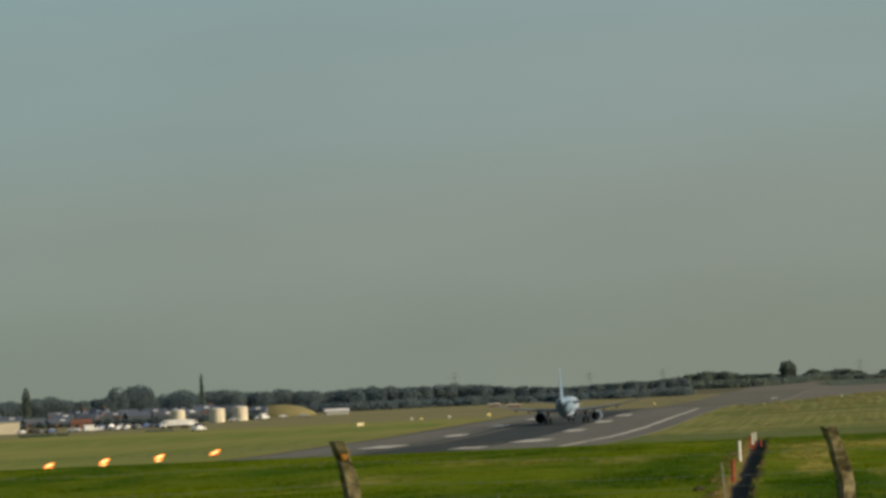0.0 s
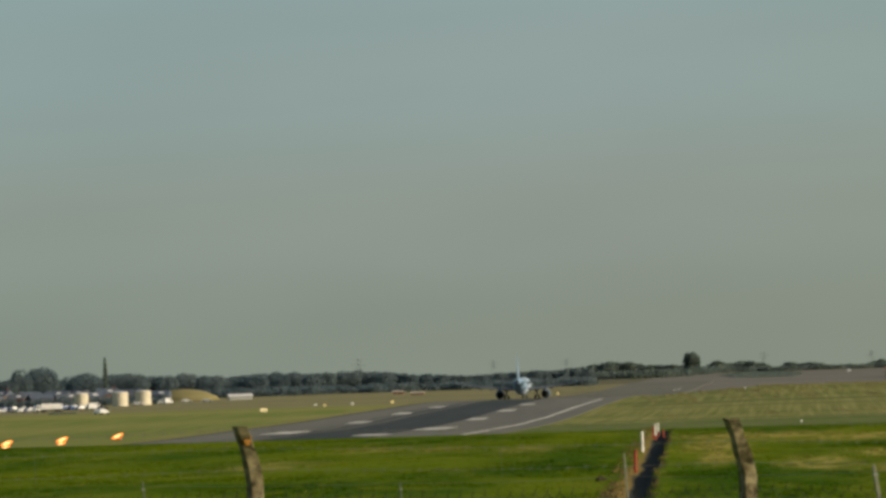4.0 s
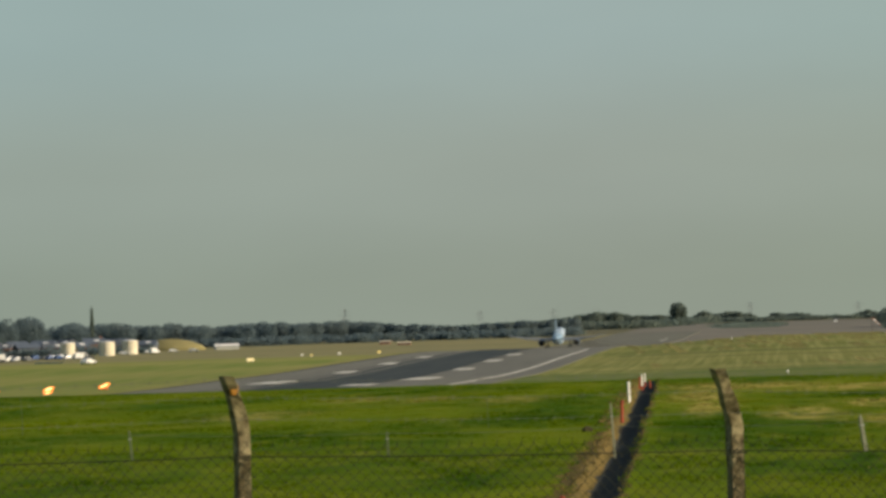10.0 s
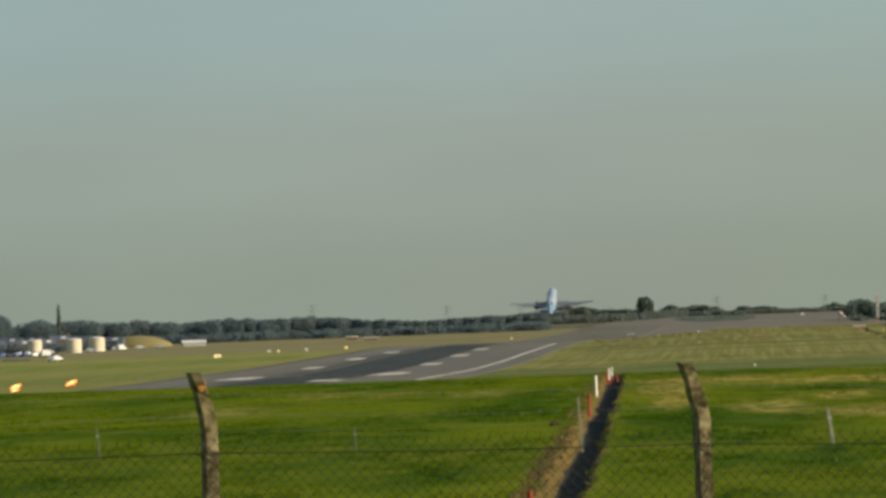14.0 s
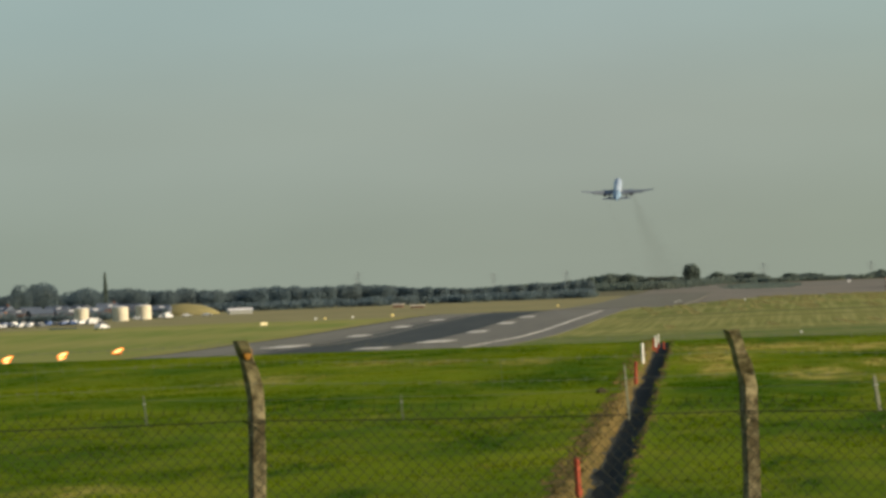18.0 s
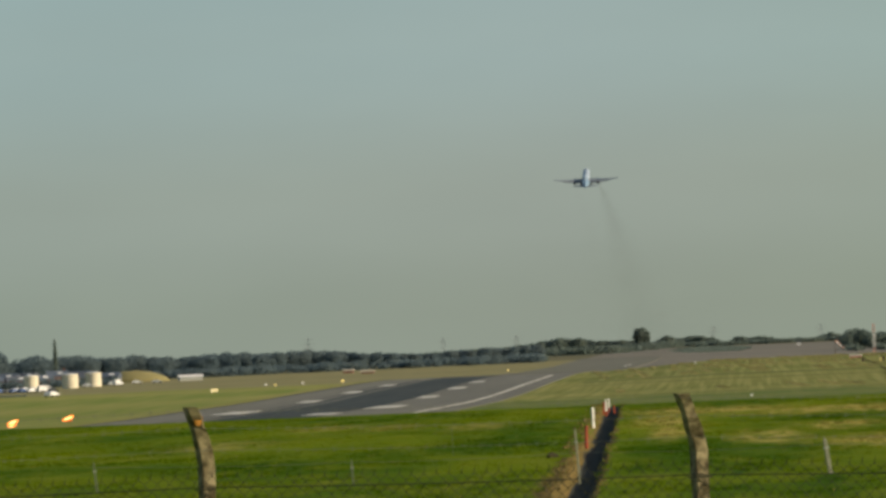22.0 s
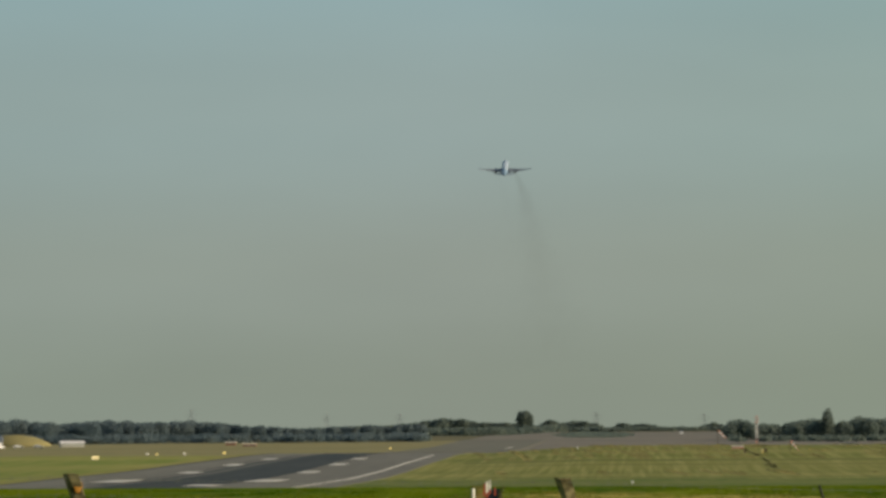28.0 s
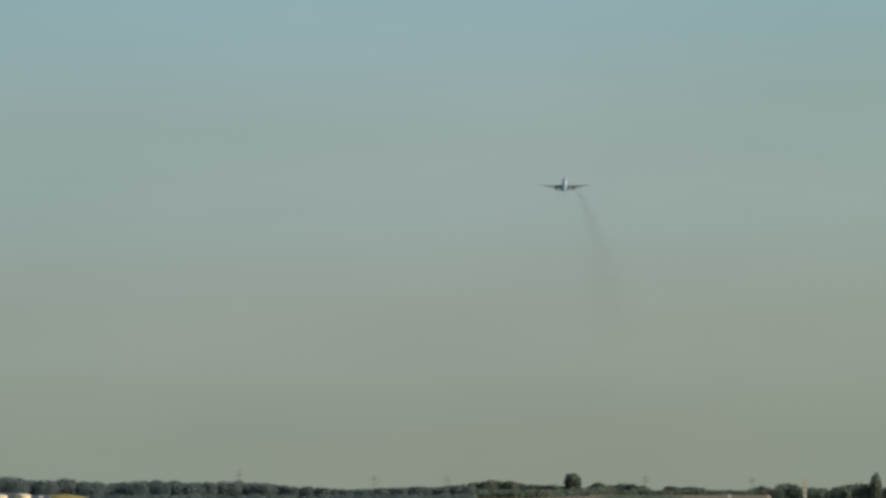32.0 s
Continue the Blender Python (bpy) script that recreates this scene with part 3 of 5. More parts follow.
def build_runway():
    run = tagged(new("runway"), "grey asphalt runway with dark rubber marks over a crest", "runway", kind="structure")
    ys = [*range(560, 1300, 20), *range(1300, 1430, 10)]
    far = [*range(1420, 1800, 10), *range(1800, 2650, 25)]
    def left_edge(y):      # the shoulder narrows away from the near end
        return RUNWAY - float(np.interp(y, [560, 820, 880, 921, 1057, 1204, 1430], [21, 23.2, 25.2, 26.0, 22.6, 20.2, 19.5]))
    part("surface", ribbon(left_edge, RUNWAY + 29, ys, 0.07, 0.4), "asphalt", run)
    part("shoulder", ribbon(lambda y: left_edge(y) - 1.6, left_edge, ys, 0.06, 0.3), "rubber", run, "dark weathered shoulder strip")
    part("verge", ribbon(lambda y: left_edge(y) - 6.0, lambda y: left_edge(y) - 1.6, ys, 0.05, 0.3), "dry_verge", run, "worn dry grass verge")
    part("far_surface", ribbon(RUNWAY - 10, RUNWAY + 30, far, 0.19, 0.5), "pale_far_runway", run, "pale grey-brown surface beyond the crest")
    # rubber laid down by landing wheels, with ragged ends
    bm = bmesh.new()
    for i in range(64):
        s = random.uniform(-1, 1) if i < 46 else random.gauss(0, 0.8)
        a, b = (600 if i < 34 else 700 + random.uniform(-60, 120)), 1352 + random.uniform(-30, 25) - (0 if i < 46 else random.uniform(0, 250))
        w = random.uniform(0.5, 1.5) if i < 46 else random.uniform(0.25, 0.6)
        lift = 0.082 + i * 0.0003
        vs = []
        for y in range(560, 1420, 20):
            if a <= y <= b:
                x = RUNWAY + float(np.interp(y, [700, 1300], [2.6, 0.8])) + s * float(np.interp(y, [700, 1300], [7.4, 6.4]))
                vs.append([bm.verts.new((x + q * w, y, land(x + q * w, y) + lift)) for q in (-1, 1)])
        for p, q in zip(vs, vs[1:]):
            bm.faces.new((p[0], p[1], q[1], q[0]))
    tagged(part("rubber_marks", bm, "rubber", run, "dark rubber streaks"), kind="stuff")
    x = RUNWAY + 23.9
    part("edge_line", ribbon(x - 0.34, x + 0.34, [y for y in ys if y <= 1290], 0.115), "paint", run)
    part("edge_line", ribbon(x - 0.75, x + 0.15, [2040, 2070, 2100, 2130, 2160], 0.235), "paint", run)
    for y, length, width, inner in ((869, 40, 4.8, 9.6), (1001, 23, 3.2, 9.4), (1108, 23, 3.0, 9.2), (1207, 23, 2.8, 8.6)):
        for s in (-1, 1):
            x0, x1 = sorted((RUNWAY + s * inner, RUNWAY + s * (inner + width)))
            part("touchdown_mark", ribbon(x0, x1, list(np.linspace(y - length / 2, y + length / 2, 5)), 0.12), "paint", run)
    part("touchdown_mark", ribbon(RUNWAY + 6.2, RUNWAY + 10.4, list(np.linspace(774, 797, 4)), 0.12), "paint", run)


# ---- vegetation ----
def blades(pts, faces, x, y, z, n, h, spread, lean=0.5):
    for _ in range(n):
        a = random.uniform(0, 6.283)
        bx, by = x + random.gauss(0, spread), y + random.gauss(0, spread)
        w = random.uniform(0.005, 0.011) * (1 + y / 90)
        hh = h * random.uniform(0.5, 1.2)
        k = len(pts)
        c, s = math.cos(a) * w, math.sin(a) * w
        tx, ty = random.gauss(0, lean) * hh, random.gauss(0, lean) * hh
        pts += [(bx - c, by - s, z - 0.02), (bx + c, by + s, z - 0.02), (bx + tx, by + ty, z + hh)]
        faces.append((k, k + 1, k + 2))


def build_grass():
    green, dry = ([], []), ([], [])
    rnd = random.Random(4)
    random.seed(11)
    for _ in range(56000):
        y = 50 + 158 * rnd.random() ** 0.85
        half = 0.105 * y + 1.5
        x = -0.058 * y + rnd.uniform(-half, half)
        d = x - trench_x(y)
        if abs(d + ragged(x, y)) < 0.38 and trench_on(y) > 0.2:
            continue
        bank = -0.8 < d < 0.5 and trench_on(y) > 0.2
        if bank and rnd.random() < 0.45:
            continue
        lump = noise.noise((x * 0.5, y * 0.2, 1.7))
        h = 0.026 + 0.032 * max(0, lump) + (0.03 if bank else 0) + 0.02 * max(0, -dryness(x, y))
        to = dry if (bank and rnd.random() < 0.3) or rnd.random() < dryness(x, y) * 0.7 or rnd.random() < 0.003 else green
        blades(*to, x, y, land(x, y), 5, h, 0.06)
    me = soup("grass", *green, "blade")
    me.attributes.new("dryness", "FLOAT", "POINT").data.foreach_set("value", [dryness(p[0], p[1]) for p in green[0][::3] for _ in range(3)])
    tagged(new("grass", me), "short green meadow grass", "grass", kind="stuff")
    tagged(new("dry_grass", soup("dry_grass", *dry, "straw")), "dry straw-coloured grass in patches", "grass", kind="stuff")
    # swathes of cut hay that run along the airfield
    hay = ([], [])
    x = -34.0
    while x < 85:
        x += rnd.uniform(1.1, 2.6)
        for lo, hi in ((1132, 1190), (1205, 1262), (1278, 1345), (940, 1000)):
            if rnd.random() < (0.46 if lo > 1000 else 0.2):
                y, end, w = lo + rnd.uniform(-12, 25), hi + rnd.uniform(-30, 12), rnd.uniform(0.25, 0.5)
                while y < end and x - 0.04 * (y - 1190) > -38:
                    sx = x - 0.04 * (y - 1190) + rnd.gauss(0, 0.2)
                    blades(*hay, sx, y, land(sx, y), 4, 0.30, w, 0.5)
                    y += rnd.uniform(0.5, 1.6)
    strips = bmesh.new()
    for y0, y1 in ((1106, 1121), (1062, 1068), (905, 912)):
        xs = [-34 + 4 * k for k in range(33)]
        rows = [[strips.verts.new((x, y + 3 * noise.noise((x * 0.06, y, 0)), land(x, y) + h)) for x in xs] for y, h in ((y0, 0.0), ((y0 + y1) / 2, 0.06), (y1, 0.05))]
        for p, q in zip(rows, rows[1:]):
            for k in range(len(xs) - 1):
                strips.faces.new((p[k], p[k + 1], q[k + 1], q[k]))
    tagged(new("lush_strips", mesh_of(strips, "lush_strips", "lush")), "dark green unmown strips across the airfield", "grass", kind="stuff")
    tagged(new("cut_hay", soup("cut_hay", *hay, "hay")), "pale cut hay lying in rows on the airfield", "hay", kind="stuff")


def crown(pts, faces, x, y, z, rx, rz, seed, n=230, leaf=0.75, clumps=9):
    """Leaf sprays on several overlapping clumps."""
    r = random.Random(seed)
    lobes = [(0, 0, 0, 0.86)] * (2 + clumps // 2)
    for _ in range(clumps):
        a, u = r.uniform(0, 6.283), r.uniform(-0.75, 0.8)
        q = math.sqrt(1 - u * u) * 0.64
        lobes.append((math.cos(a) * q, math.sin(a) * q, u * 0.64, r.uniform(0.26, 0.40)))
    for _ in range(n):
        lx, ly, lz, lr = r.choice(lobes)
        a, u = r.uniform(0, 6.283), r.uniform(-1, 1)
        q, d = math.sqrt(1 - u * u), lr * r.uniform(0.88, 1.04)
        c = Vector((x + rx * (lx + math.cos(a) * q * d), y + rx * (ly + math.sin(a) * q * d), z + rz * (lz + u * d)))
        s = leaf * r.uniform(0.55, 1.35)
        face = Vector((math.cos(a) * q + r.gauss(0, 0.9), math.sin(a) * q + r.gauss(0, 0.9), u + 0.2 + r.gauss(0, 0.9))).normalized()
        e1 = face.orthogonal().normalized()
        e2 = face.cross(e1)
        w = r.uniform(0, 6.283)
        e1, e2 = (e1 * math.cos(w) + e2 * math.sin(w)) * s, (e2 * math.cos(w) - e1 * math.sin(w)) * s
        k = len(pts)
        pts += [tuple(c - e1 * 0.6), tuple(c + e2 * 0.6), tuple(c + e1), tuple(c - e2 * 0.8)]
        faces.append((k, k + 1, k + 2, k + 3))


def trunk(bm, height, radius, seed, reach=1.0):
    r = random.Random(seed)
    tube(bm, [(0, 0, -0.5), (0.05, 0, height * 0.35), (r.uniform(-.2, .2), r.uniform(-.2, .2), height * 0.8)], [radius, radius * 0.75, radius * 0.3], 7)
    for _ in range(5):
        a = r.uniform(0, 6.283)
        z = height * r.uniform(0.3, 0.55)
        q = height * r.uniform(0.16, 0.3)
        tube(bm, [(0, 0, z), (math.cos(a) * q * 0.6 * reach, math.sin(a) * q * 0.6 * reach, z + q * 0.5), (math.cos(a) * q * reach, math.sin(a) * q * reach, z + q * 1.1)], [radius * 0.4, radius * 0.25, radius * 0.08], 5)
    return bm


def build_tree(height, width, seed, label, group, low=0.15):
    t = thing("tree", Matrix(), label, "tree", group)
    part("trunk", trunk(bmesh.new(), height * 0.8, height * 0.022, seed, min(1, width / height * 1.2)), "bark", t)
    pts, faces = [], []
    crown(pts, faces, 0, 0, height * (0.5 + low / 2), width / 2, height * (0.5 - low / 2), seed, 1500 if width > 3 else 620, max(0.5, width * 0.075), 13 if width > 0.4 * height else 30)
    ob = new("crown", soup("crown", pts, faces, "hazed_leaf_far"))
    ob.parent = t
    return t


# tops of the trees: thousandths right of the runway line, thousandths above the eye
WOOD_TOP = [(-180, -4.0), (-166, -4.0), (-159, -3.7), (-155, -2.9), (-153.8, -4.2), (-150, -4.4), (-145.5, -3.9), (-144.4, -2.4), (-142.6, -1.7), (-138.9, -1.9), (-137.7, -3.6), (-136, -3.9), (-131.6, -2.9),
            (-130, -3.9), (-127, -3.6), (-123, -3.5), (-121, -4.15), (-117, -4.1), (-114, -3.7), (-111, -4.3), (-103.5, -4.7), (-98, -3.95), (-93.8, -4.05), (-88.5, -4.6), (-82, -4.1), (-77, -4.6), (-70, -5.2),
            (-64, -5.65), (-60.7, -5.9), (-52, -5.5), (-49, -5.3), (-44.7, -5.4), (-41, -5.05)]
HEDGE_TOP = [(-60, -6.0), (-52, -5.5), (-44.7, -5.4), (-41, -5.0), (-34.6, -4.0), (-30, -4.35), (-27.2, -4.85), (-21.5, -4.95), (-17.8, -5.6), (-16.6, -5.3), (-14.9, -4.5), (-13.7, -4.75), (-12.6, -5.0),
             (-10, -4.6), (-8.5, -4.7), (-7.7, -5.1), (-6.4, -4.95), (-5.6, -5.3), (-5.0, -6.15), (-3.0, -5.95), (-2.05, -5.16), (-0.4, -5.2), (0.33, -5.5), (1.4, -5.2), (2.9, -5.25), (5.2, -5.6), (5.7, -6.25),
             (8.1, -6.35), (9.0, -5.85), (9.7, -5.8), (10.5, -6.05), (11.2, -5.8), (12.1, -6.35), (12.5, -6.5), (12.9, -5.9), (13.8, -5.4), (15.4, -5.0), (16.4, -5.2), (17.3, -5.9), (19, -6.0), (66, -6.2)]


def tree_height(tops, u, y):
    """How tall a tree must be, in direction u at distance y, to reach the line of tops."""
    v = float(np.interp(u, [s[0] for s in tops], [s[1] for s in tops]))
    return max(1.2, EYE.z + v / 1000 * y - land(u / 1000 * y, y))


def bearing_x(u, y):
    """World x of the direction u (thousandths right of the runway line) at distance y."""
    return u / 1000 * y


def build_trees():
    # one broad woodland behind the airfield
    r = random.Random(21)
    pts, faces, stems = [], [], bmesh.new()
    for i in range(330):
        u = r.uniform(-176, -38)
        y = 2560 + (u + 172) * 2.4 + r.uniform(-25, 110)
        x = bearing_x(u, y)
        h = tree_height(WOOD_TOP, u, y) * (r.uniform(0.80, 0.97) if i % 2 else r.uniform(0.96, 1.06))
        z = land(x, y)
        crown(pts, faces, x, y, z + h * 0.5, h * (r.uniform(0.42, 0.6) if h < 14 else r.uniform(0.3, 0.4)), h * 0.5, 900 + i, 1500 if h < 14 else 2200, 0.42, 10)
        if i % 3 == 0:
            tube(stems, [(x, y, z - 0.5), (x, y, z + h * 0.6)], [0.3, 0.15], 5)
    for i in range(260):        # undergrowth that closes the foot of the wood
        u = r.uniform(-176, -38)
        y = 2410 + (u + 172) * 1.2 + r.uniform(-20, 20)
        x = bearing_x(u, y)
        h = r.uniform(3.0, 5.5)
        crown(pts, faces, x, y, land(x, y) + h * 0.38, h * 1.0, h * 0.5, 4900 + i, 260, 0.55, 5)
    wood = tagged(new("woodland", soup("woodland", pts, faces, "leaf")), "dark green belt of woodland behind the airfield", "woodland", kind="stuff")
    part("trunks", stems, "bark", wood)
    # hedge line on the rise to the right of the runway
    pts, faces = [], []
    for i in range(300):
        u = -58 + 122 * (i + r.uniform(-0.4, 0.4)) / 300
        y = 3475 + r.uniform(0, 40)
        x = bearing_x(u, y)
        tall = i % 3 < 2
        h = tree_height(HEDGE_TOP, u, y) * (r.uniform(0.93, 1.02) if tall else r.uniform(0.6, 0.85))
        crown(pts, faces, x, y, land(x, y) + h * 0.5, max(2.6, min(4.6, h * r.uniform(0.42, 0.55))) if tall else h * 0.75, h * 0.5, 2900 + i, 520, 0.55, 5)
    for i in range(420):        # low growth along the foot of the hedge
        u = r.uniform(-60, 66)
        y = float(np.interp(u, [-60, -24, -12, 66], [3020, 3020, 3400, 3420])) + r.uniform(-20, 40)
        x = bearing_x(u, y)
        crown(pts, faces, x, y, land(x, y) + (1.6 if u < -12 else 0.9), 4.0, 3.2 if u < -12 else 1.7, 5600 + i, 110, 0.9, 5)
    for i in range(230):        # low scrub scattered over the bare land
        a, q = r.uniform(0, 6.283), math.sqrt(r.random()) * r.uniform(0.6, 1)
        u, y = -6.5 + math.cos(a) * q * 8.5, 2985 + math.sin(a) * q * 270
        x = bearing_x(u, y)
        h = r.uniform(0.5, 1.3)
        crown(pts, faces, x, y, land(x, y) + h * 0.3, r.uniform(2.0, 4.5), h * 0.6, 8300 + i, 60, 0.5, 5)
    for u0, u1, y0, h0, n in ((-48.5, -43.5, 2600, 4.0, 16), (-43, -37.5, 2580, 4.2, 18)):
        for i in range(n):
            u, y = r.uniform(u0, u1), y0 + r.uniform(-12, 12)
            x = bearing_x(u, y)
            h = h0 * r.uniform(0.6, 1.1)
            crown(pts, faces, x, y, land(x, y) + h * 0.42, h * 0.8, h * 0.5, int(7000 + u * 31 + i), 110, 0.45, 5)
    tagged(new("hedgerow", soup("hedgerow", pts, faces, "hazed_leaf_far")), "long dark hedgerow beyond the bare field", "hedgerow", kind="stuff")
    # nearer wood on the rise to the right
    pts, faces = [], []
    for i in range(140):
        u, y = r.uniform(18.1, 72), 2565 + r.uniform(-15, 90)
        x = bearing_x(u, y)
        h = float(np.interp(u, [18.0, 19.3, 20.8, 22.3, 25, 31, 34, 38, 42, 50, 72], [9.0, 10.5, 10.4, 8.9, 8.4, 9.4, 11.0, 8.6, 11.6, 10.5, 10])) * r.uniform(0.82, 1.0)
        crown(pts, faces, x, y, land(x, y) + h * 0.5, h * r.uniform(0.38, 0.5), h * 0.5, 6400 + i, 600, 0.56, 7)
    for i in range(90):
        u, y = r.uniform(18.4, 72), 2440 + r.uniform(-10, 90)
        x = bearing_x(u, y)
        crown(pts, faces, x, y, land(x, y) + 0.9, 3.4, 1.7, 6600 + i, 110, 0.85, 5)
    tagged(new("copse", soup("copse", pts, faces, "hazed_leaf_far")), "dark green copse on the rise", "woodland", kind="stuff")
    far = "standing trees beyond the bare field"
    kinds = [build_tree(11, 10, 5, "round dark green tree in the far hedgerow", far), build_tree(10, 13, 6, "spreading dark green tree in the far hedgerow", far),
             build_tree(12, 9, 7, "tall dark green tree in the far hedgerow", far)]
    for i, u in enumerate((-47, -42, -38, -34.5, -31, -27, -23, -14.8, -10.5, -8.4, -1.2, 2.3, 4.4, 9.4, 15.2)):
        k = i % 3
        y = 3440 + (i * 37) % 60
        h = tree_height(HEDGE_TOP, u, y) * 1.02
        m = Matrix.Translation((bearing_x(u, y), y, land(bearing_x(u, y), y))) @ pose(0, 0, 0, 0, 0, i * 67)
        t = kinds[k] if i < 3 else copy_thing(kinds[k], Matrix())
        t.matrix_basis = m
        t.scale = (h / (11, 10, 12)[k],) * 3
    big = build_tree(13.6, 12.0, 31, "large egg-shaped tree standing above the far hedgerow", far, 0.1)
    big.matrix_basis = Matrix.Translation((bearing_x(-19.4, 3470), 3470, land(-67, 3470)))
    tall = build_tree(15.8, 5.6, 33, "tall narrow tree standing above the copse", far, 0.1)
    tall.matrix_basis = Matrix.Translation((bearing_x(36.3, 2550), 2550, land(92, 2550)))
    for u, y, h, w in ((-128.1, 2520, 22.0, 1.9), (-161.1, 2540, 18.2, 4.4)):
        p = build_tree(h, w, int(h * 7), "tall narrow poplar rising above the wood", "poplars above the wood", 0.02)
        p.matrix_basis = Matrix.Translation((bearing_x(u, y), y, land(bearing_x(u, y), y)))


# ---- perimeter fence ----
FENCE_Y = 33.0
POST_TURN = radians(25)
POSTS = [(-6.38, 0.05), (-3.36, 0.05), (-0.325, 0.007), (2.71, -0.06)]


def wire_line(bm, a, b, radius, sag=0.01, n=9, barbs=0.0):
    a, b = Vector(a), Vector(b)
    pts = [a.lerp(b, i / (n - 1)) - Vector((0, 0, sag * 4 * (i / (n - 1)) * (1 - i / (n - 1)))) for i in range(n)]
    tube(bm, pts, radius, 4)
    if barbs:
        k = int((b - a).length / barbs)
        for i in range(k):
            p = a.lerp(b, (i + 0.5) / k) - Vector((0, 0, sag * 4 * (i + .5) / k * (1 - (i + .5) / k)))
            for s in (1, -1):
                tube(bm, [p + Vector((-0.012 * s, 0, -0.016)), p + Vector((0.012 * s, 0, 0.016))], 0.0008, 3)


def post_shape(seed, bend):
    """Square concrete post with a cranked arm, chipped and uneven, standing askew to the fence."""
    r = random.Random(seed)
    bm = bmesh.new()
    steps = [(0, 0, -0.35, 0.0435)] + [(0, 0, z, 0.0435) for z in np.linspace(0, 1.85, 15)] + [(-0.010, -0.03, 1.93, 0.044), (-0.026, -0.09, 2.00, 0.044), (-0.043, -0.15, 2.07, 0.043), (-0.052, -0.165, 2.09, 0.037), (-0.069, -0.22, 2.15, 0.037), (-0.086, -0.28, 2.21, 0.037)]
    rings, turn = [], POST_TURN
    for x, y, z, h in ((q[0] * bend, *q[1:]) for q in steps):
        j = [r.uniform(-0.005, 0.005) for _ in range(8)]
        c = 0.007
        ring = []
        for i, (sx, sy) in enumerate(((-1 + c / h, -1), (1 - c / h, -1), (1, -1 + c / h), (1, 1 - c / h), (1 - c / h, 1), (-1 + c / h, 1), (-1, 1 - c / h), (-1, -1 + c / h))):
            px, py = sx * h + j[i], sy * h + j[-1 - i]
            ring.append((x + px * math.cos(turn) - py * math.sin(turn), y + px * math.sin(turn) + py * math.cos(turn), z + r.uniform(-0.008, 0.008)))
        rings.append(ring)
    return loft(bm, rings)


def build_fence():
    for i, (x, z) in enumerate(POSTS):
        p = thing("fence_post", pose(x, FENCE_Y, z - 0.02, 0, (0.6, 1.0, 0.15, 0.5)[i], 0), "weathered brownish concrete fence post with a cranked top", "fence post", "posts of the perimeter fence")
        part("shaft", post_shape(40 + i, (0.8, 0.7, 1.05, 1)[i]), "concrete", p)
        if i == 1:
            r = random.Random(31)
            bm = bmesh.new()
            ring = []
            side, out = Vector((math.cos(POST_TURN), math.sin(POST_TURN), 0)), Vector((math.sin(POST_TURN), -math.cos(POST_TURN), 0.3))
            for h, s in ((-0.01, 1), (0.004, 0.95), (0.007, 0.5)):
                ring.append([Vector((-0.040, -0.19, 2.115)) + out * (0.043 + h) + side * math.cos(q) * 0.030 * s * (1 + 0.3 * math.sin(3 * q)) + Vector((0, 0, math.sin(q) * 0.040 * s)) for q in (6.283 * k / 11 for k in range(11))])
            loft(bm, ring)
            part("lichen", bm, "lichen", p, "orange lichen patch")
        for z0 in (1.70, 1.1, 0.5):
            bm = bmesh.new()
            box(bm, -0.07, 0.07, -0.078, -0.072, z0 - 0.004, z0 + 0.004)
            part("tie", bm, "wire", p)
    for i in range(len(POSTS) - 1):
        (xa, za), (xb, zb) = POSTS[i], POSTS[i + 1]
        panel = thing("chain_link_panel", Matrix(), "sagging rusty chain-link mesh with barbed wire strands above", "fence panel", "panels of the perimeter fence")
        y = FENCE_Y - 0.085
        n = 2 * int(round((xb - xa) / 0.0757))
        pitch = (xb - xa) / n
        pts, faces = [], []
        rows = 49
        for k in range(n):
            prev = None
            for j in range(rows):
                t = (k + 0.5 + (0.5 if (j + k) % 2 else -0.5) * 1.06) / n
                z = za + (zb - za) * t + 1.765 - j * pitch + 0.012 * noise.noise((t * 9, j * 0.2, i))
                z -= 0.02 * math.sin(math.pi * t)
                x = xa + (xb - xa) * t + 0.006 * noise.noise((t * 14, j * 0.4, i + 7))
                yy = y + (0.004 if (k + j) % 2 else -0.004) + 0.02 * noise.noise((t * 5, j * 0.1, i + 3))
                w = 0.0024
                b = len(pts)
                pts += [(x - w, yy, z), (x, yy - w, z), (x + w, yy, z), (x, yy + w, z)]
                if prev is not None:
                    for s in range(4):
                        faces.append((prev + s, prev + (s + 1) % 4, b + (s + 1) % 4, b + s))
                prev = b
                if j == 0 and k % 2 == 0:      # twisted prong at the top edge
                    b = len(pts)
                    pts += [(x - w * 1.3, yy, z), (x + w * 1.3, yy, z), (x + 0.012, yy, z + 0.052)]
                    faces.append((b, b + 1, b + 2))
        ob = new("mesh", soup("mesh", pts, faces, "wire"))
        ob.parent = panel
        for z in (1.695, 1.02, 0.35):
            bm = bmesh.new()
            wire_line(bm, (xa, y + 0.008, za + z), (xb, y + 0.008, zb + z), 0.0034, 0.012)
            part("line_wire", bm, "wire", panel)
        for dy, z in ((-0.05, 1.925), (-0.17, 2.06), (-0.27, 2.17)):
            bm = bmesh.new()
            wire_line(bm, (xa - dy * -0.35, FENCE_Y + dy - 0.062, za + z), (xb + dy * 0.35, FENCE_Y + dy - 0.062, zb + z), 0.0010, 0.02, 9, 0.11)
            part("barbed_wire", bm, "bright_wire", panel, "thin silvery barbed wire")


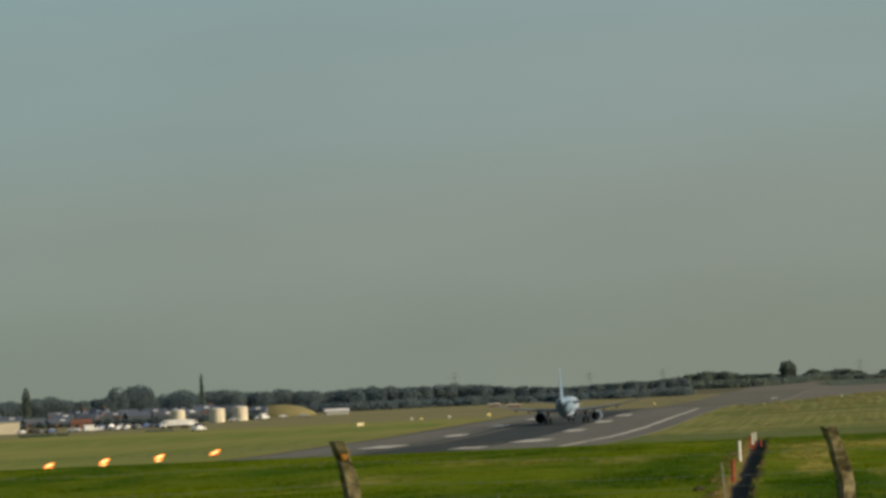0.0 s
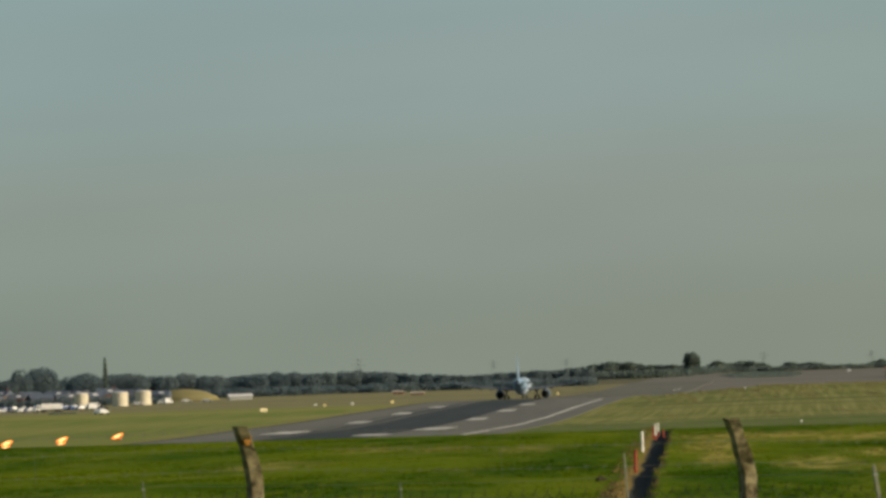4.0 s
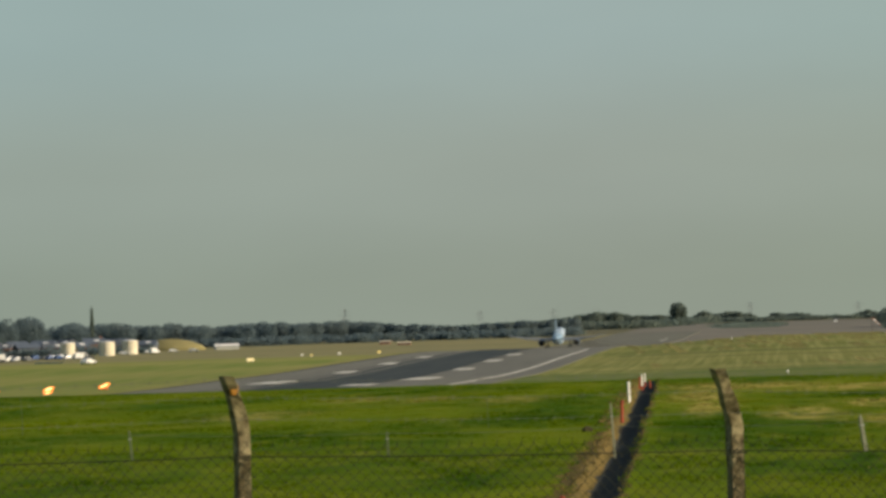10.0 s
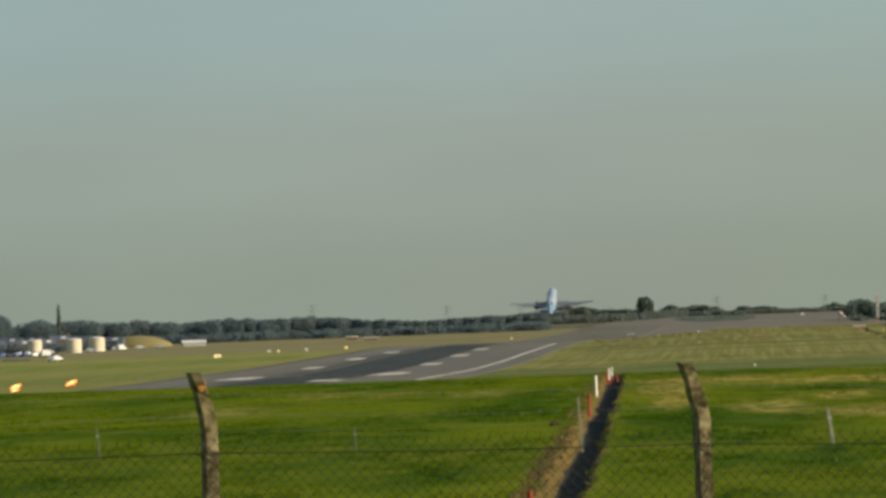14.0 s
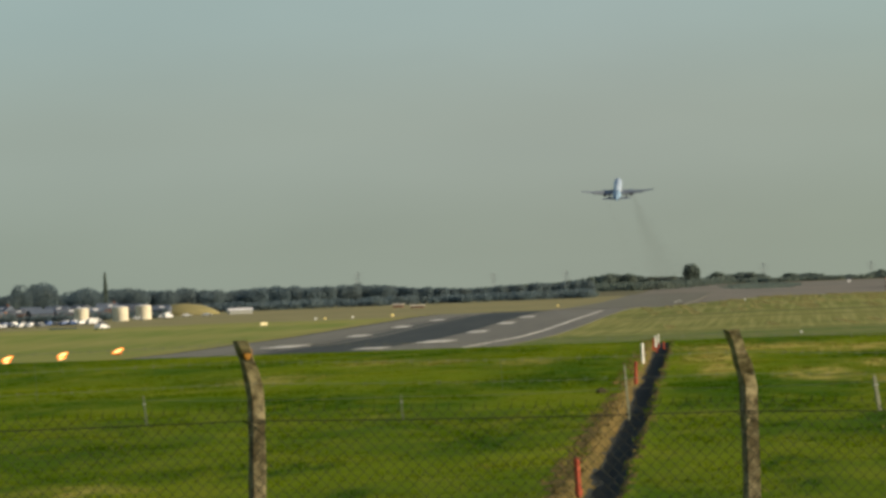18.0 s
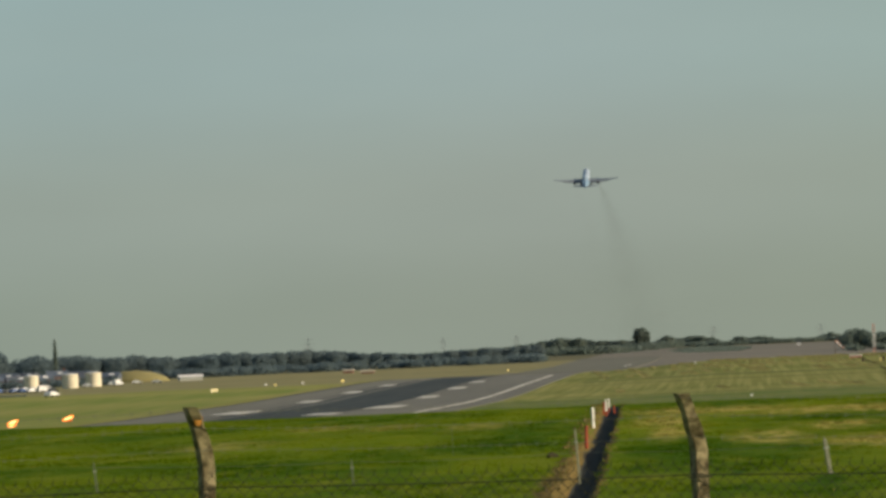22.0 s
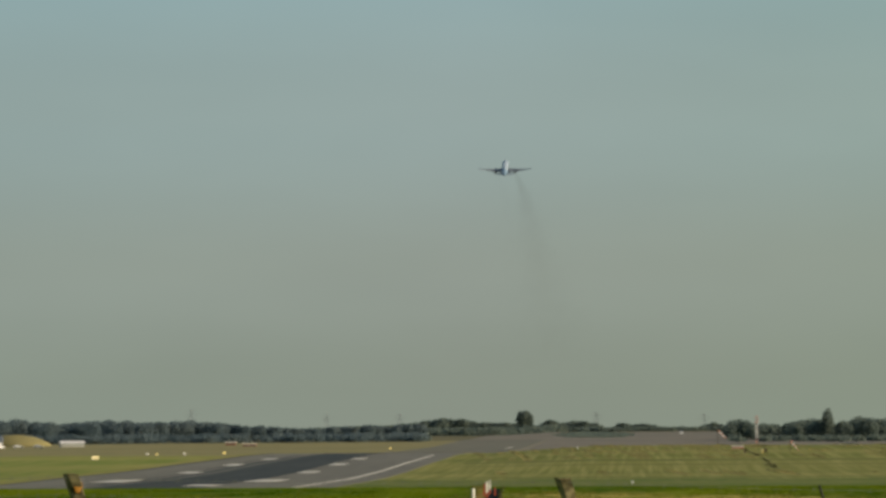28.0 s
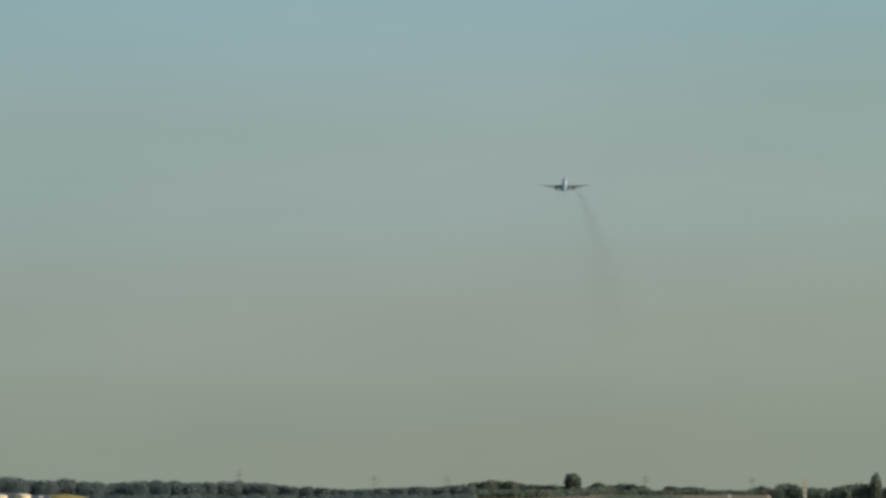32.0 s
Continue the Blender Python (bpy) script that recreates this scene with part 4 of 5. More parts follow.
# ---- posts along the trench and stakes in the meadow ----
def build_markers():
    def marker(x, y, height, width, material, label, lean, base=None):
        m = thing("marker_post", pose(x, y, land(x, y) - 0.05, 0, lean, 50), label, "marker post", "marker posts along the trench")
        bm = bmesh.new()
        lo = 0 if base is None else base
        width *= 0.8 if material == "white_post" else 0.92
        box(bm, -width / 2, width / 2, -width / 2.6, width / 2.6, lo, height + 0.05, width * 0.12)
        part("post", bm, material, m)
        if base:
            bm = bmesh.new()
            box(bm, -width * 0.55, width * 0.55, -width * 0.45, width * 0.45, 0, base, width * 0.1)
            part("sleeve", bm, "red_post", m, "faded red sleeve")
        elif material == "red_post":
            bm = bmesh.new()
            loft(bm, [[(math.cos(a) * width * q, math.sin(a) * width * q, height + z) for a in (6.283 * k / 8 for k in range(8))] for z, q in ((0.03, 0.42), (0.06, 0.62), (0.11, 0.5), (0.13, 0.1))])
            part("cap", bm, "red_post", m, "rounded red cap")
            bm = bmesh.new()
            box(bm, -width * 0.62, width * 0.62, -width * 0.5, width * 0.5, 0.02, height * 0.35, width * 0.2)
            part("foot", bm, "red_post", m, "bright red foot")
    marker(-3.08, 74, 0.42, 0.085, "red_post", "short red marker post at the edge of the trench", -3)
    marker(-4.12, 135.5, 0.46, 0.08, "red_post", "short red marker post at the edge of the trench", 2)
    marker(-4.62, 159.5, 0.56, 0.10, "white_post", "white marker post beside the trench", -1)
    marker(-4.70, 177.5, 0.49, 0.075, "white_post", "white marker post with a red foot beside the trench", -1, 0.16)
    marker(-4.78, 184.0, 0.42, 0.06, "white_post", "white marker post with a red foot beside the trench", 1, 0.16)
    marker(-4.52, 181.0, 0.16, 0.06, "red_post", "short red marker post at the edge of the trench", -5)
    marker(-4.86, 180.0, 0.30, 0.06, "red_post", "short red marker post at the edge of the trench", 4)
    for x, y, h, w, lean in ((-13.70, 113, 0.66, 0.05, -5), (-8.10, 110, 0.58, 0.04, -3), (-3.46, 108.5, 1.05, 0.040, -3), (1.52, 106, 0.74, 0.075, -8), (6.6, 104, 0.7, 0.08, 2)):
        s = thing("stake", pose(x, y, land(x, y) - 0.08, 0, lean, 20), "thin pale weathered stake standing in the grass" if x > -6 else "thin green stake standing in the grass", "stake", "stakes of the wire line in the meadow")
        bm = bmesh.new()
        loft(bm, [[(sx * w * q, sy * w * q * 0.8, z) for sx, sy in ((-.5, -.5), (.5, -.5), (.5, .5), (-.5, .5))] for z, q in ((0, 1), (h * 0.6, 0.95), (h, 0.85), (h + 0.06, 0.3))])
        part("shaft", bm, "stake" if x > -6 else "green_stake", s)
        bm = bmesh.new()
        box(bm, -w * 0.62, w * 0.62, -w * 0.55, w * 0.55, h * 0.78, h * 0.78 + 0.035, 0.004)
        part("insulator", bm, "insulator", s, "grey plastic insulator")
    for x, y, h in ((-7.26, 132, 0.72), (-19.4, 137, 1.0)):
        s = thing("thin_stake", pose(x, y, land(x, y) - 0.08, 0, -2, 0), "thin greenish wire stake in the grass", "stake", "thin wire stakes")
        bm = bmesh.new()
        tube(bm, [(0, 0, 0), (0.01, 0, h * 0.5), (0, 0, h + 0.08)], [0.007, 0.007, 0.006], 6)
        part("rod", bm, "green_stake", s)
    spots = [(-13.70, 113, 0.53), (-8.10, 110, 0.5), (-3.46, 108.5, 0.55), (1.52, 106, 0.58), (6.6, 104, 0.55)]
    line = thing("wire", Matrix(), "thin pale wire strung between stakes above the grass", "wire")
    for (xa, ya, a), (xb, yb, b) in zip(spots, spots[1:]):
        bm = bmesh.new()
        wire_line(bm, (xa, ya, land(xa, ya) + a), (xb, yb, land(xb, yb) + b), 0.004, 0.04)
        part("strand", bm, "bright_wire", line)
    p = thing("metal_post", pose(2.77, 60, land(2.77, 60) - 0.05, 0, -17, 0), "thin dark metal post standing in the grass", "post")
    bm = bmesh.new()
    tube(bm, [(0, 0, 0), (0, 0, 1.4), (0.005, 0, 2.38)], [0.017, 0.017, 0.015], 8)
    part("rod", bm, "wire", p)
    c = thing("earth_clod", pose(-4.6, 126, land(-4.6, 126)), "dark clod of turf on the bank of the trench", "clod")
    bm = bmesh.new()
    bmesh.ops.create_icosphere(bm, subdivisions=3, radius=0.17)
    for v in bm.verts:
        v.co *= 1 + 0.5 * noise.noise(v.co * 6)
        v.co.z *= 0.8
    part("lump", bm, "turned", c)
    r = random.Random(17)
    pts, faces = [], []
    for _ in range(240):     # crumbs of soil thrown up along the trench
        y = 52 + 150 * r.random()
        d = -0.28 - abs(r.gauss(0, 0.26)) if r.random() < 0.8 else 0.36 + abs(r.gauss(0, 0.07))
        x, s = trench_x(y) + d, r.uniform(0.02, 0.065) * (1.25 if r.random() < 0.2 else 1)
        z = land(x, y) + (0.06 if -0.7 < d < -0.35 else 0.02)
        k = len(pts)
        for i in range(6):
            a = 6.283 * i / 6 + r.uniform(-0.3, 0.3)
            q = s * r.uniform(0.7, 1.2)
            pts.append((x + math.cos(a) * q, y + math.sin(a) * q, z - 0.03 + r.uniform(0, 0.02)))
        pts += [(x + r.uniform(-.3, .3) * s, y + r.uniform(-.3, .3) * s, z + s * r.uniform(0.6, 1.1))]
        faces += [(k + i, k + (i + 1) % 6, k + 6) for i in range(6)]
    tagged(new("soil_crumbs", soup("soil_crumbs", pts, faces, "soil")), "brown crumbs of soil along the trench", "soil", kind="stuff")


# ---- airfield equipment ----
def build_airfield():
    for i in range(4):
        x, y = -109.6 - 9.0 * i, 868.0
        z = land(x, y)
        u = thing("approach_light_unit", pose(x, y, z), "low orange-glowing approach slope light box on legs", "airfield light", "row of approach slope lights")
        bm = bmesh.new()
        box(bm, -0.62, 0.62, -0.40, 0.75, 0.16, 0.78, 0.08)
        part("housing", bm, "orange", u, "orange metal housing")
        # wide tilted lenses and the lower second one imitate the lamp's flare and doubling
        for cx, cz, rx, rz, core in ((0.14, 0.74, 0.98, 0.30, 0.62), (-0.14, 0.08, 0.88, 0.20, (0, 0.55, 0.62, 0.4)[i])):
            if not core:
                continue
            bm = bmesh.new()
            loft(bm, [[(cx + math.cos(a) * rx * s, -0.46 - d, cz + math.sin(a) * rz * s + math.cos(a) * rx * s * 0.34) for a in (6.283 * k / 18 for k in range(18))] for d, s in ((-0.05, 1), (0.04, 1), (0.09, 0.6))])
            lens = part("lens", bm, "halo_lamp", u, "lit amber lens enlarged to imitate its halo")
            bm = bmesh.new()
            loft(bm, [[(cx + math.cos(a) * rx * s * core, -0.50 - d, cz + math.sin(a) * rz * s * core + math.cos(a) * rx * s * core * 0.34) for a in (6.283 * k / 14 for k in range(14))] for d, s in ((0, 1), (0.08, 1), (0.12, 0.6))])
            part("bulb", bm, "lamp", lens, "hot yellow-white bulb")
        for lx in (-0.7, 0.7):
            for ly in (-0.3, 0.6):
                bm = bmesh.new()
                tube(bm, [(lx, ly, -0.6), (lx, ly, 0.25)], 0.05)
                part("leg", bm, "steel", u)
    # edge lights and small marker boards along the runway
    def edge_light(x, y, s, material, label):
        e = thing("edge_light", pose(x, y, land(x, y)), label, "runway light", "small lights beside the runway")
        bm = bmesh.new()
        tube(bm, [(0, 0, -0.1), (0, 0, 0.3 * s)], [0.12 * s, 0.08 * s], 8)
        part("stem", bm, "steel", e)
        bm = bmesh.new()
        bmesh.ops.create_uvsphere(bm, u_segments=10, v_segments=7, radius=0.28 * s, matrix=Matrix.Translation((0, 0, 0.45 * s)))
        part("globe", bm, material, e)
    for x, y, s in ((0.27, 785, 0.68), (-12.5, 1282, 0.8)):
        edge_light(x, y, s, "white_post", "small white globe light beside the runway")
    def board(x, y, w, h, material, label):
        b = thing("marker_board", pose(x, y, land(x, y), 0, 0, 42), label, "sign", "marker boards on the airfield")
        bm = bmesh.new()
        box(bm, -w / 2, w / 2, -0.12, 0.12, 0.35, 0.35 + h, 0.04)
        part("panel", bm, material, b)
        for s in (-0.38, 0.38):
            bm = bmesh.new()
            tube(bm, [(w * s, 0, -0.2), (w * s, 0, 0.4)], 0.06)
            part("leg", bm, "steel", b)
    board(-119.4, 1208, 2.0, 0.7, "yellow_board", "pale yellow sign board standing in airfield grass")
    board(-97.8, 1305, 1.0, 0.6, "yellow", "small yellow sign board near the runway")
    board(-115.8, 1298, 0.85, 0.45, "pale", "small pale grey board near the runway")
    board(-107.2, 1302, 0.85, 0.5, "pale", "small pale grey board near the runway")
    board(-112.4, 1285, 0.8, 0.4, "yellow", "small yellow sign board near the runway")
    board(-88.6, 2000, 0.9, 0.7, "yellow", "small yellow sign board near the runway")
    # striped mast with its cabin and board
    mx, my = 52.5, 2258.0
    mast = thing("aerial_mast", pose(mx, my, land(mx, my)), "tall red and white aerial mast on the airfield", "mast")
    for i, (z0, z1, mat_key) in enumerate(((0, 2.6, "faded"), (2.6, 8.6, "white"), (8.6, 12.2, "faded"))):
        bm = bmesh.new()
        w = 0.40
        for sx in (-1, 1):
            for sy in (-1, 1):
                tube(bm, [(sx * w, sy * w, z0), (sx * w, sy * w, z1)], 0.13, 5)
        z = z0
        k = 0
        while z < z1 - 0.5:
            s = 1 if k % 2 else -1
            for q in (-1, 1):
                tube(bm, [(-w * s, q * w, z), (w * s, q * w, min(z + 1.1, z1))], 0.07, 4)
                tube(bm, [(q * w, -w * s, z), (q * w, w * s, min(z + 1.1, z1))], 0.07, 4)
            z += 1.1
            k += 1
        part("lattice_section", bm, mat_key, mast)
    cab = thing("equipment_cabin", pose(24.9, 1262, land(24.9, 1262)), "low orange and white equipment cabin", "cabin")
    bm = bmesh.new()
    box(bm, -1.4, 1.4, -0.8, 0.8, 0, 0.5, 0.05)
    part("wall", bm, "faded", cab)
    bm = bmesh.new()
    box(bm, -1.5, 1.5, -0.9, 0.9, 0.5, 0.7, 0.05)
    part("roof", bm, "white", cab)
    for x, y, w, key, label in ((29.0, 1195, 0.55, "yellow", "small yellow equipment cabinet"), (25.3, 1200, 0.6, "bark", "small dark equipment cabinet"), (29.9, 1203, 0.6, "bark", "small dark equipment cabinet")):
        b = thing("equipment_cabinet", pose(x, y, land(x, y)), label, "cabinet")
        bm = bmesh.new()
        box(bm, -w / 2, w / 2, -w / 2, w / 2, 0, 0.85, 0.05)
        part("body", bm, key, b)
        bm = bmesh.new()
        box(bm, -w / 2 - 0.06, w / 2 + 0.06, -w / 2 - 0.06, w / 2 + 0.06, 0.85, 0.95, 0.03)
        part("lid", bm, "cream" if key == "yellow" else "bark", b)
    for x, y, h, droop, size in ((36.0, 2240, 6.0, 43, 1.0), (36.0, 1225, 2.2, 49, 0.6)):
        s = thing("windsock", pose(x, y, land(x, y)), "orange and white striped windsock hanging from a pole", "windsock", "windsocks")
        bm = bmesh.new()
        tube(bm, [(0, 0, -0.3), (0, 0, h)], [0.13 * size, 0.08 * size], 7)
        part("pole", bm, "bark", s)
        a = radians(droop)
        d = Vector((math.cos(a), -0.15, -math.sin(a))).normalized()
        side = d.cross(Vector((0, 1, 0))).normalized()
        up = side.cross(d)
        for k in range(5):
            bm = bmesh.new()
            loft(bm, [[Vector((0.1, 0, h - 0.1)) + d * q * size + (0.40 - 0.05 * q) * size * (math.cos(b) * side + math.sin(b) * up) for b in (6.283 * j / 9 for j in range(9))] for q in (k * 0.9, k * 0.9 + 0.9)])
            part("sleeve", bm, "faded" if k % 2 == 0 else "white", s)
    # rutted dark track in the field
    bm = bmesh.new()
    r = random.Random(8)
    for x0, y0, x1, y1, w in ((25.8, 1270, 27.6, 1165, 0.22), (27.4, 1130, 27.9, 1030, 0.2), (26.5, 1060, 27.5, 1030, 0.14)):
        prev = None
        for k in range(15):
            t = k / 14
            y = y0 + (y1 - y0) * t
            x = x0 + (x1 - x0) * t + r.uniform(-0.35, 0.35)
            ww = w * r.uniform(0.6, 1.1)
            cur = [bm.verts.new((x + s * ww, y, land(x, y) + h)) for s, h in ((-1.0, 0.02), (-0.4, 0.14), (0.4, 0.13), (0.9, 0.02))]
            if prev:
                for a in range(3):
                    bm.faces.new((prev[a], cur[a], cur[a + 1], prev[a + 1]))
            prev = cur
    tagged(new("spoil_bank", mesh_of(bm, "spoil_bank", "turned")), "low dark bank of turned earth in the field", "earth bank")


# ---- buildings and vehicles beyond the airfield ----
LORRY_PACE = 2.63     # metres a second along its road


def lorry_at(t):
    """Pose of the lorry on its straight road."""
    d = LORRY_PACE * t
    x, y = -249.8 - d * math.cos(radians(24)), 1880 - d * math.sin(radians(24))
    return pose(x, y, land(x, y), 0, 0, 204)


def build_village():
    def tank(x, y, r, h, paint):
        t = thing("storage_tank", pose(x, y, land(x, y)), "round storage tank with pale paint", "tank", "storage tanks")
        bm = bmesh.new()
        loft(bm, [[(math.cos(a) * r * s, math.sin(a) * r * s, z) for a in (6.283 * k / 28 for k in range(28))] for z, s in ((-0.5, 1), (h, 1), (h + 0.05, 1.02), (h + 0.2, 1.02))])
        part("shell", bm, paint, t)
        bm = bmesh.new()
        loft(bm, [[(math.cos(a) * r * s, math.sin(a) * r * s, z) for a in (6.283 * k / 28 for k in range(28))] for z, s in ((h + 0.2, 0.99), (h + 0.55, 0.5), (h + 0.65, 0.05))])
        part("lid", bm, "white", t)
        bm = bmesh.new()
        for s in (-0.25, 0.25):
            tube(bm, [(s, -r - 0.15, -0.3), (s, -r - 0.15, h + 0.9)], 0.05, 4)
        for k in range(int(h / 0.4)):
            tube(bm, [(-0.25, -r - 0.15, 0.3 + k * 0.4), (0.25, -r - 0.15, 0.3 + k * 0.4)], 0.03, 4)
        part("ladder", bm, "steel", t)
    for x, y, r, h, paint in ((-288.4, 2172, 3.0, 5.2, "cream"), (-268.8, 2142, 3.2, 5.3, "cream"), (-266.6, 2200, 3.3, 5.4, "cream")):
        tank(x, y, r, h, paint)

    def house(x, y, w, d, h, ridge, wall, roof, label, turn=0, name="house", panes=True, light=False):
        b = thing(name, pose(x, y, land(x, y), 0, 0, turn), label, "building", "buildings beyond the airfield")
        bm = bmesh.new()
        box(bm, -w / 2, w / 2, -d / 2, d / 2, -0.5, h)
        part("wall", bm, wall, b)
        bm = bmesh.new()
        o = 0.35
        loft(bm, [[(-w / 2 - o, -d / 2 - o, h), (-w / 2 - o, d / 2 + o, h), (-w / 2 - o, 0, h + ridge)], [(w / 2 + o, -d / 2 - o, h), (w / 2 + o, d / 2 + o, h), (w / 2 + o, 0, h + ridge)]])
        part("roof", bm, roof, b)
        if light:      # white panel on the roof slope, added in place of a sun glint
            bm = bmesh.new()
            a = math.atan2(ridge, d / 2 + o)
            box(bm, -1.1, 1.1, -0.65, 0.65, 0.02, 0.12, 0.03, Matrix.Translation((w * 0.15, -d / 4, h + ridge * 0.55)) @ Matrix.Rotation(a, 4, "X"))
            part("roof_glint", bm, "white", b, "white panel imitating a sun glint on the roof")
        n = max(2, int(w / 3.2))
        for k in range(n if panes else 0):
            cx = -w / 2 + w * (k + 0.5) / n
            for z in ([1.0, 3.4] if h > 4.6 else [1.0]):
                bm = bmesh.new()
                box(bm, cx - 0.55, cx + 0.55, -d / 2 - 0.06, -d / 2 + 0.02, z, z + 1.2, 0.03)
                part("window", bm, "glass", b)
        if ridge > 2.5:
            bm = bmesh.new()
            box(bm, w * 0.3, w * 0.3 + 0.9, -0.4, 0.4, h, h + ridge + 0.9, 0.05)
            part("chimney", bm, "brick", b)

    house(-238.9, 2316, 10.0, 6, 1.5, 1.1, "pale", "white", "long low pale shed at the field's edge", 14, name="shed", panes=False)
    house(-322, 1934, 15, 9, 4.4, 0.15, "cream", "pale", "flat cream hall beside a car park", 12, name="hall", panes=False)
    house(-301, 1995, 7.0, 6, 2.6, 1.6, "brick", "redroof", "small red-roofed brick house", 10)
    house(-174.0, 2360, 4.5, 4, 1.2, 0.4, "brick", "cream", "small pale hut in the far grass", name="hut", panes=False)
    house(-161.5, 2300, 5.5, 4, 0.9, 0.4, "brick", "cream", "low pale hut in the far grass", name="hut", panes=False)
    house(56.2, 1402, 4.4, 2, 0.3, 0.2, "white", "roof", "long low white hut on the rise", name="hut", panes=False)
    house(29, 3082, 2.0, 2, 1.5, 0.5, "white", "roof", "tiny white building far across bare land", name="hut", panes=False)
    r = random.Random(3)
    looks = (("brick", "slate", "brick house with a blue-grey slate roof below the wood"), ("roof", "slate", "grey-rendered house with a slate roof below the wood"),
             ("brick", "roof", "brick house with a grey tiled roof below the wood"))
    for row, (y0, h, ridge, step) in enumerate(((2262, 2.0, 1.8, 5.2), (2330, 2.9, 2.2, 4.6), (2395, 3.8, 2.4, 4.4))):
        u = -176 + row * 1.7
        while u < -115:
            y = y0 + r.uniform(-14, 14)
            wall, roof, label = looks[r.choice((0, 0, 1, 2, 2, 0))]
            if r.random() < 0.86 and not (row == 0 and (-136 < u < -130 or -128.5 < u < -116)):
                house(u / 1000 * y, y, r.uniform(7, 10.5), r.uniform(6, 8), h * r.uniform(0.9, 1.1), ridge * r.uniform(0.85, 1.1), wall, roof, label, r.uniform(-38, 38), light=r.random() < 0.75)
            u += step * r.uniform(0.8, 1.25)

    pts, faces = [], []
    for i in range(210):     # garden trees among the houses, hedges before them
        u, y = r.uniform(-176, -117), r.choice((2246, 2246, 2300, 2362)) + r.uniform(-7, 7)
        h = r.uniform(2.2, 3.4) if y < 2280 else r.uniform(2.6, 4.8)
        crown(pts, faces, u / 1000 * y, y, land(u / 1000 * y, y) + h * 0.45, h * 0.6, h * 0.5, 8000 + i, 160, 0.45, 5)
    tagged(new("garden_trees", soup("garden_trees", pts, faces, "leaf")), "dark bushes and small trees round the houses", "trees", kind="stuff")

    # low scrub along the far edge of the airfield grass
    pts, faces = [], []
    for i in range(44):
        u, y = (r.uniform(-163, -153.5), 1302) if i < 30 else (r.uniform(-139, -134), 1312)
        y += r.uniform(-3, 3)
        h = r.uniform(0.45, 0.8) if i < 30 else r.uniform(0.25, 0.4)
        crown(pts, faces, u / 1000 * y, y, land(u / 1000 * y, y) + h * 0.35, r.uniform(0.8, 1.5), h * 0.55, 9100 + i, 90, 0.22, 5)
    tagged(new("low_scrub", soup("low_scrub", pts, faces, "hazed_leaf_far")), "low dark scrub along the edge of the airfield grass", "scrub", kind="stuff")

    # grassed earth mound
    bm = bmesh.new()
    n, m = 26, 9
    cx, cy = -268.0, 2370.0
    rings = []
    for j in range(m):
        q = j / (m - 1)
        h = 5.0 * (1 - q ** 2.6) if q < 1 else -0.6
        rings.append([(cx + 15.5 * q * math.cos(a) - (1 - q) * 2.5, cy + 10 * q * math.sin(a), land(cx, cy) + h + 0.25 * noise.noise((q * 4 * math.cos(a), q * 4 * math.sin(a), 0))) for a in (6.283 * k / n for k in range(n))])
    loft(bm, rings[1:])
    me = mesh_of(bm, "earth_mound", "tan_field")
    me.shade_smooth()
    tagged(new("earth_mound", me), "rounded olive grassed earth mound", "mound")

    # parked cars and vans
    def car_shape(key, van=False):
        c = thing("van" if van else "car", Matrix(), {"car_white": "white", "car_silver": "silver", "car_blue": "dark blue", "car_black": "black", "car_grey": "grey"}[key] + (" delivery van parked beyond the airfield" if van else " car parked beyond the airfield"),
                  "van" if van else "car", "vehicles parked beyond the airfield")
        ln, wd = (5.4, 2.0) if van else (4.3, 1.75)
        prof = ([(-2.7, .35), (-2.7, 2.2), (-2.5, 2.4), (1.3, 2.4), (1.9, 1.35), (2.6, 1.1), (2.7, .4)] if van else
                [(-2.15, .35), (-2.15, .85), (-1.75, .98), (-1.25, 1.42), (0.35, 1.44), (1.0, .95), (2.0, .78), (2.15, .4)])
        bm = bmesh.new()
        loft(bm, [[(x, s * wd / 2 * (0.86 if z > 1.1 else 1), z) for x, z in prof] for s in (-1, 1)])
        part("body", bm, key, c)
        for s in (-1, 1):
            bm = bmesh.new()
            box(bm, *((0.7, 1.5) if van else (-1.15, 0.4)), s * wd * 0.44 - 0.02, s * wd * 0.44 + 0.02, *((1.45, 2.1) if van else (1.0, 1.36)))
            part("window", bm, "glass", c)
            for x in (-ln * 0.31, ln * 0.31):
                bm = bmesh.new()
                tube(bm, [(x, s * (wd / 2 - 0.2), 0.33), (x, s * (wd / 2 + 0.01), 0.33)], 0.33, 12)
                part("wheel", bm, "tyre", c)
        return c
    protos = {}
    van = car_shape("car_white", True)
    spots = []
    for y, u0, u1, step in ((1894, -147.5, -128, 1.7), (1960, -147, -127, 1.6), (2060, -150, -131, 1.6), (1900, -162, -150, 1.9)):
        u = u0
        while u < u1:
            if r.random() < 0.8 and not (y == 1894 and -139.5 < u < -129.5):
                spots.append((u / 1000 * y + r.uniform(-0.4, 0.4), y + r.uniform(-4, 4), r.uniform(45, 75), r.choice(("car_white", "car_blue", "car_silver", "car_blue", "car_black", "car_grey", "car_grey", "car_silver"))))
            u += step
    spots += [(-162.8, 1262, 65, "car_white"), (-266.5, 2180, 0, "car_white"), (-262, 2230, 15, "car_white"), (-246, 2250, 0, "car_silver"), (-255.5, 2260, 5, "car_white"), (-288.5, 1891, 5, "car_silver"), (-289, 1905, 80, "car_silver")]
    for x, y, turn, key in spots:
        c = copy_thing(protos[key], Matrix()) if key in protos else car_shape(key)
        protos.setdefault(key, c)
        c.matrix_basis = pose(x, y, land(x, y), 0, 0, turn)
    first = True
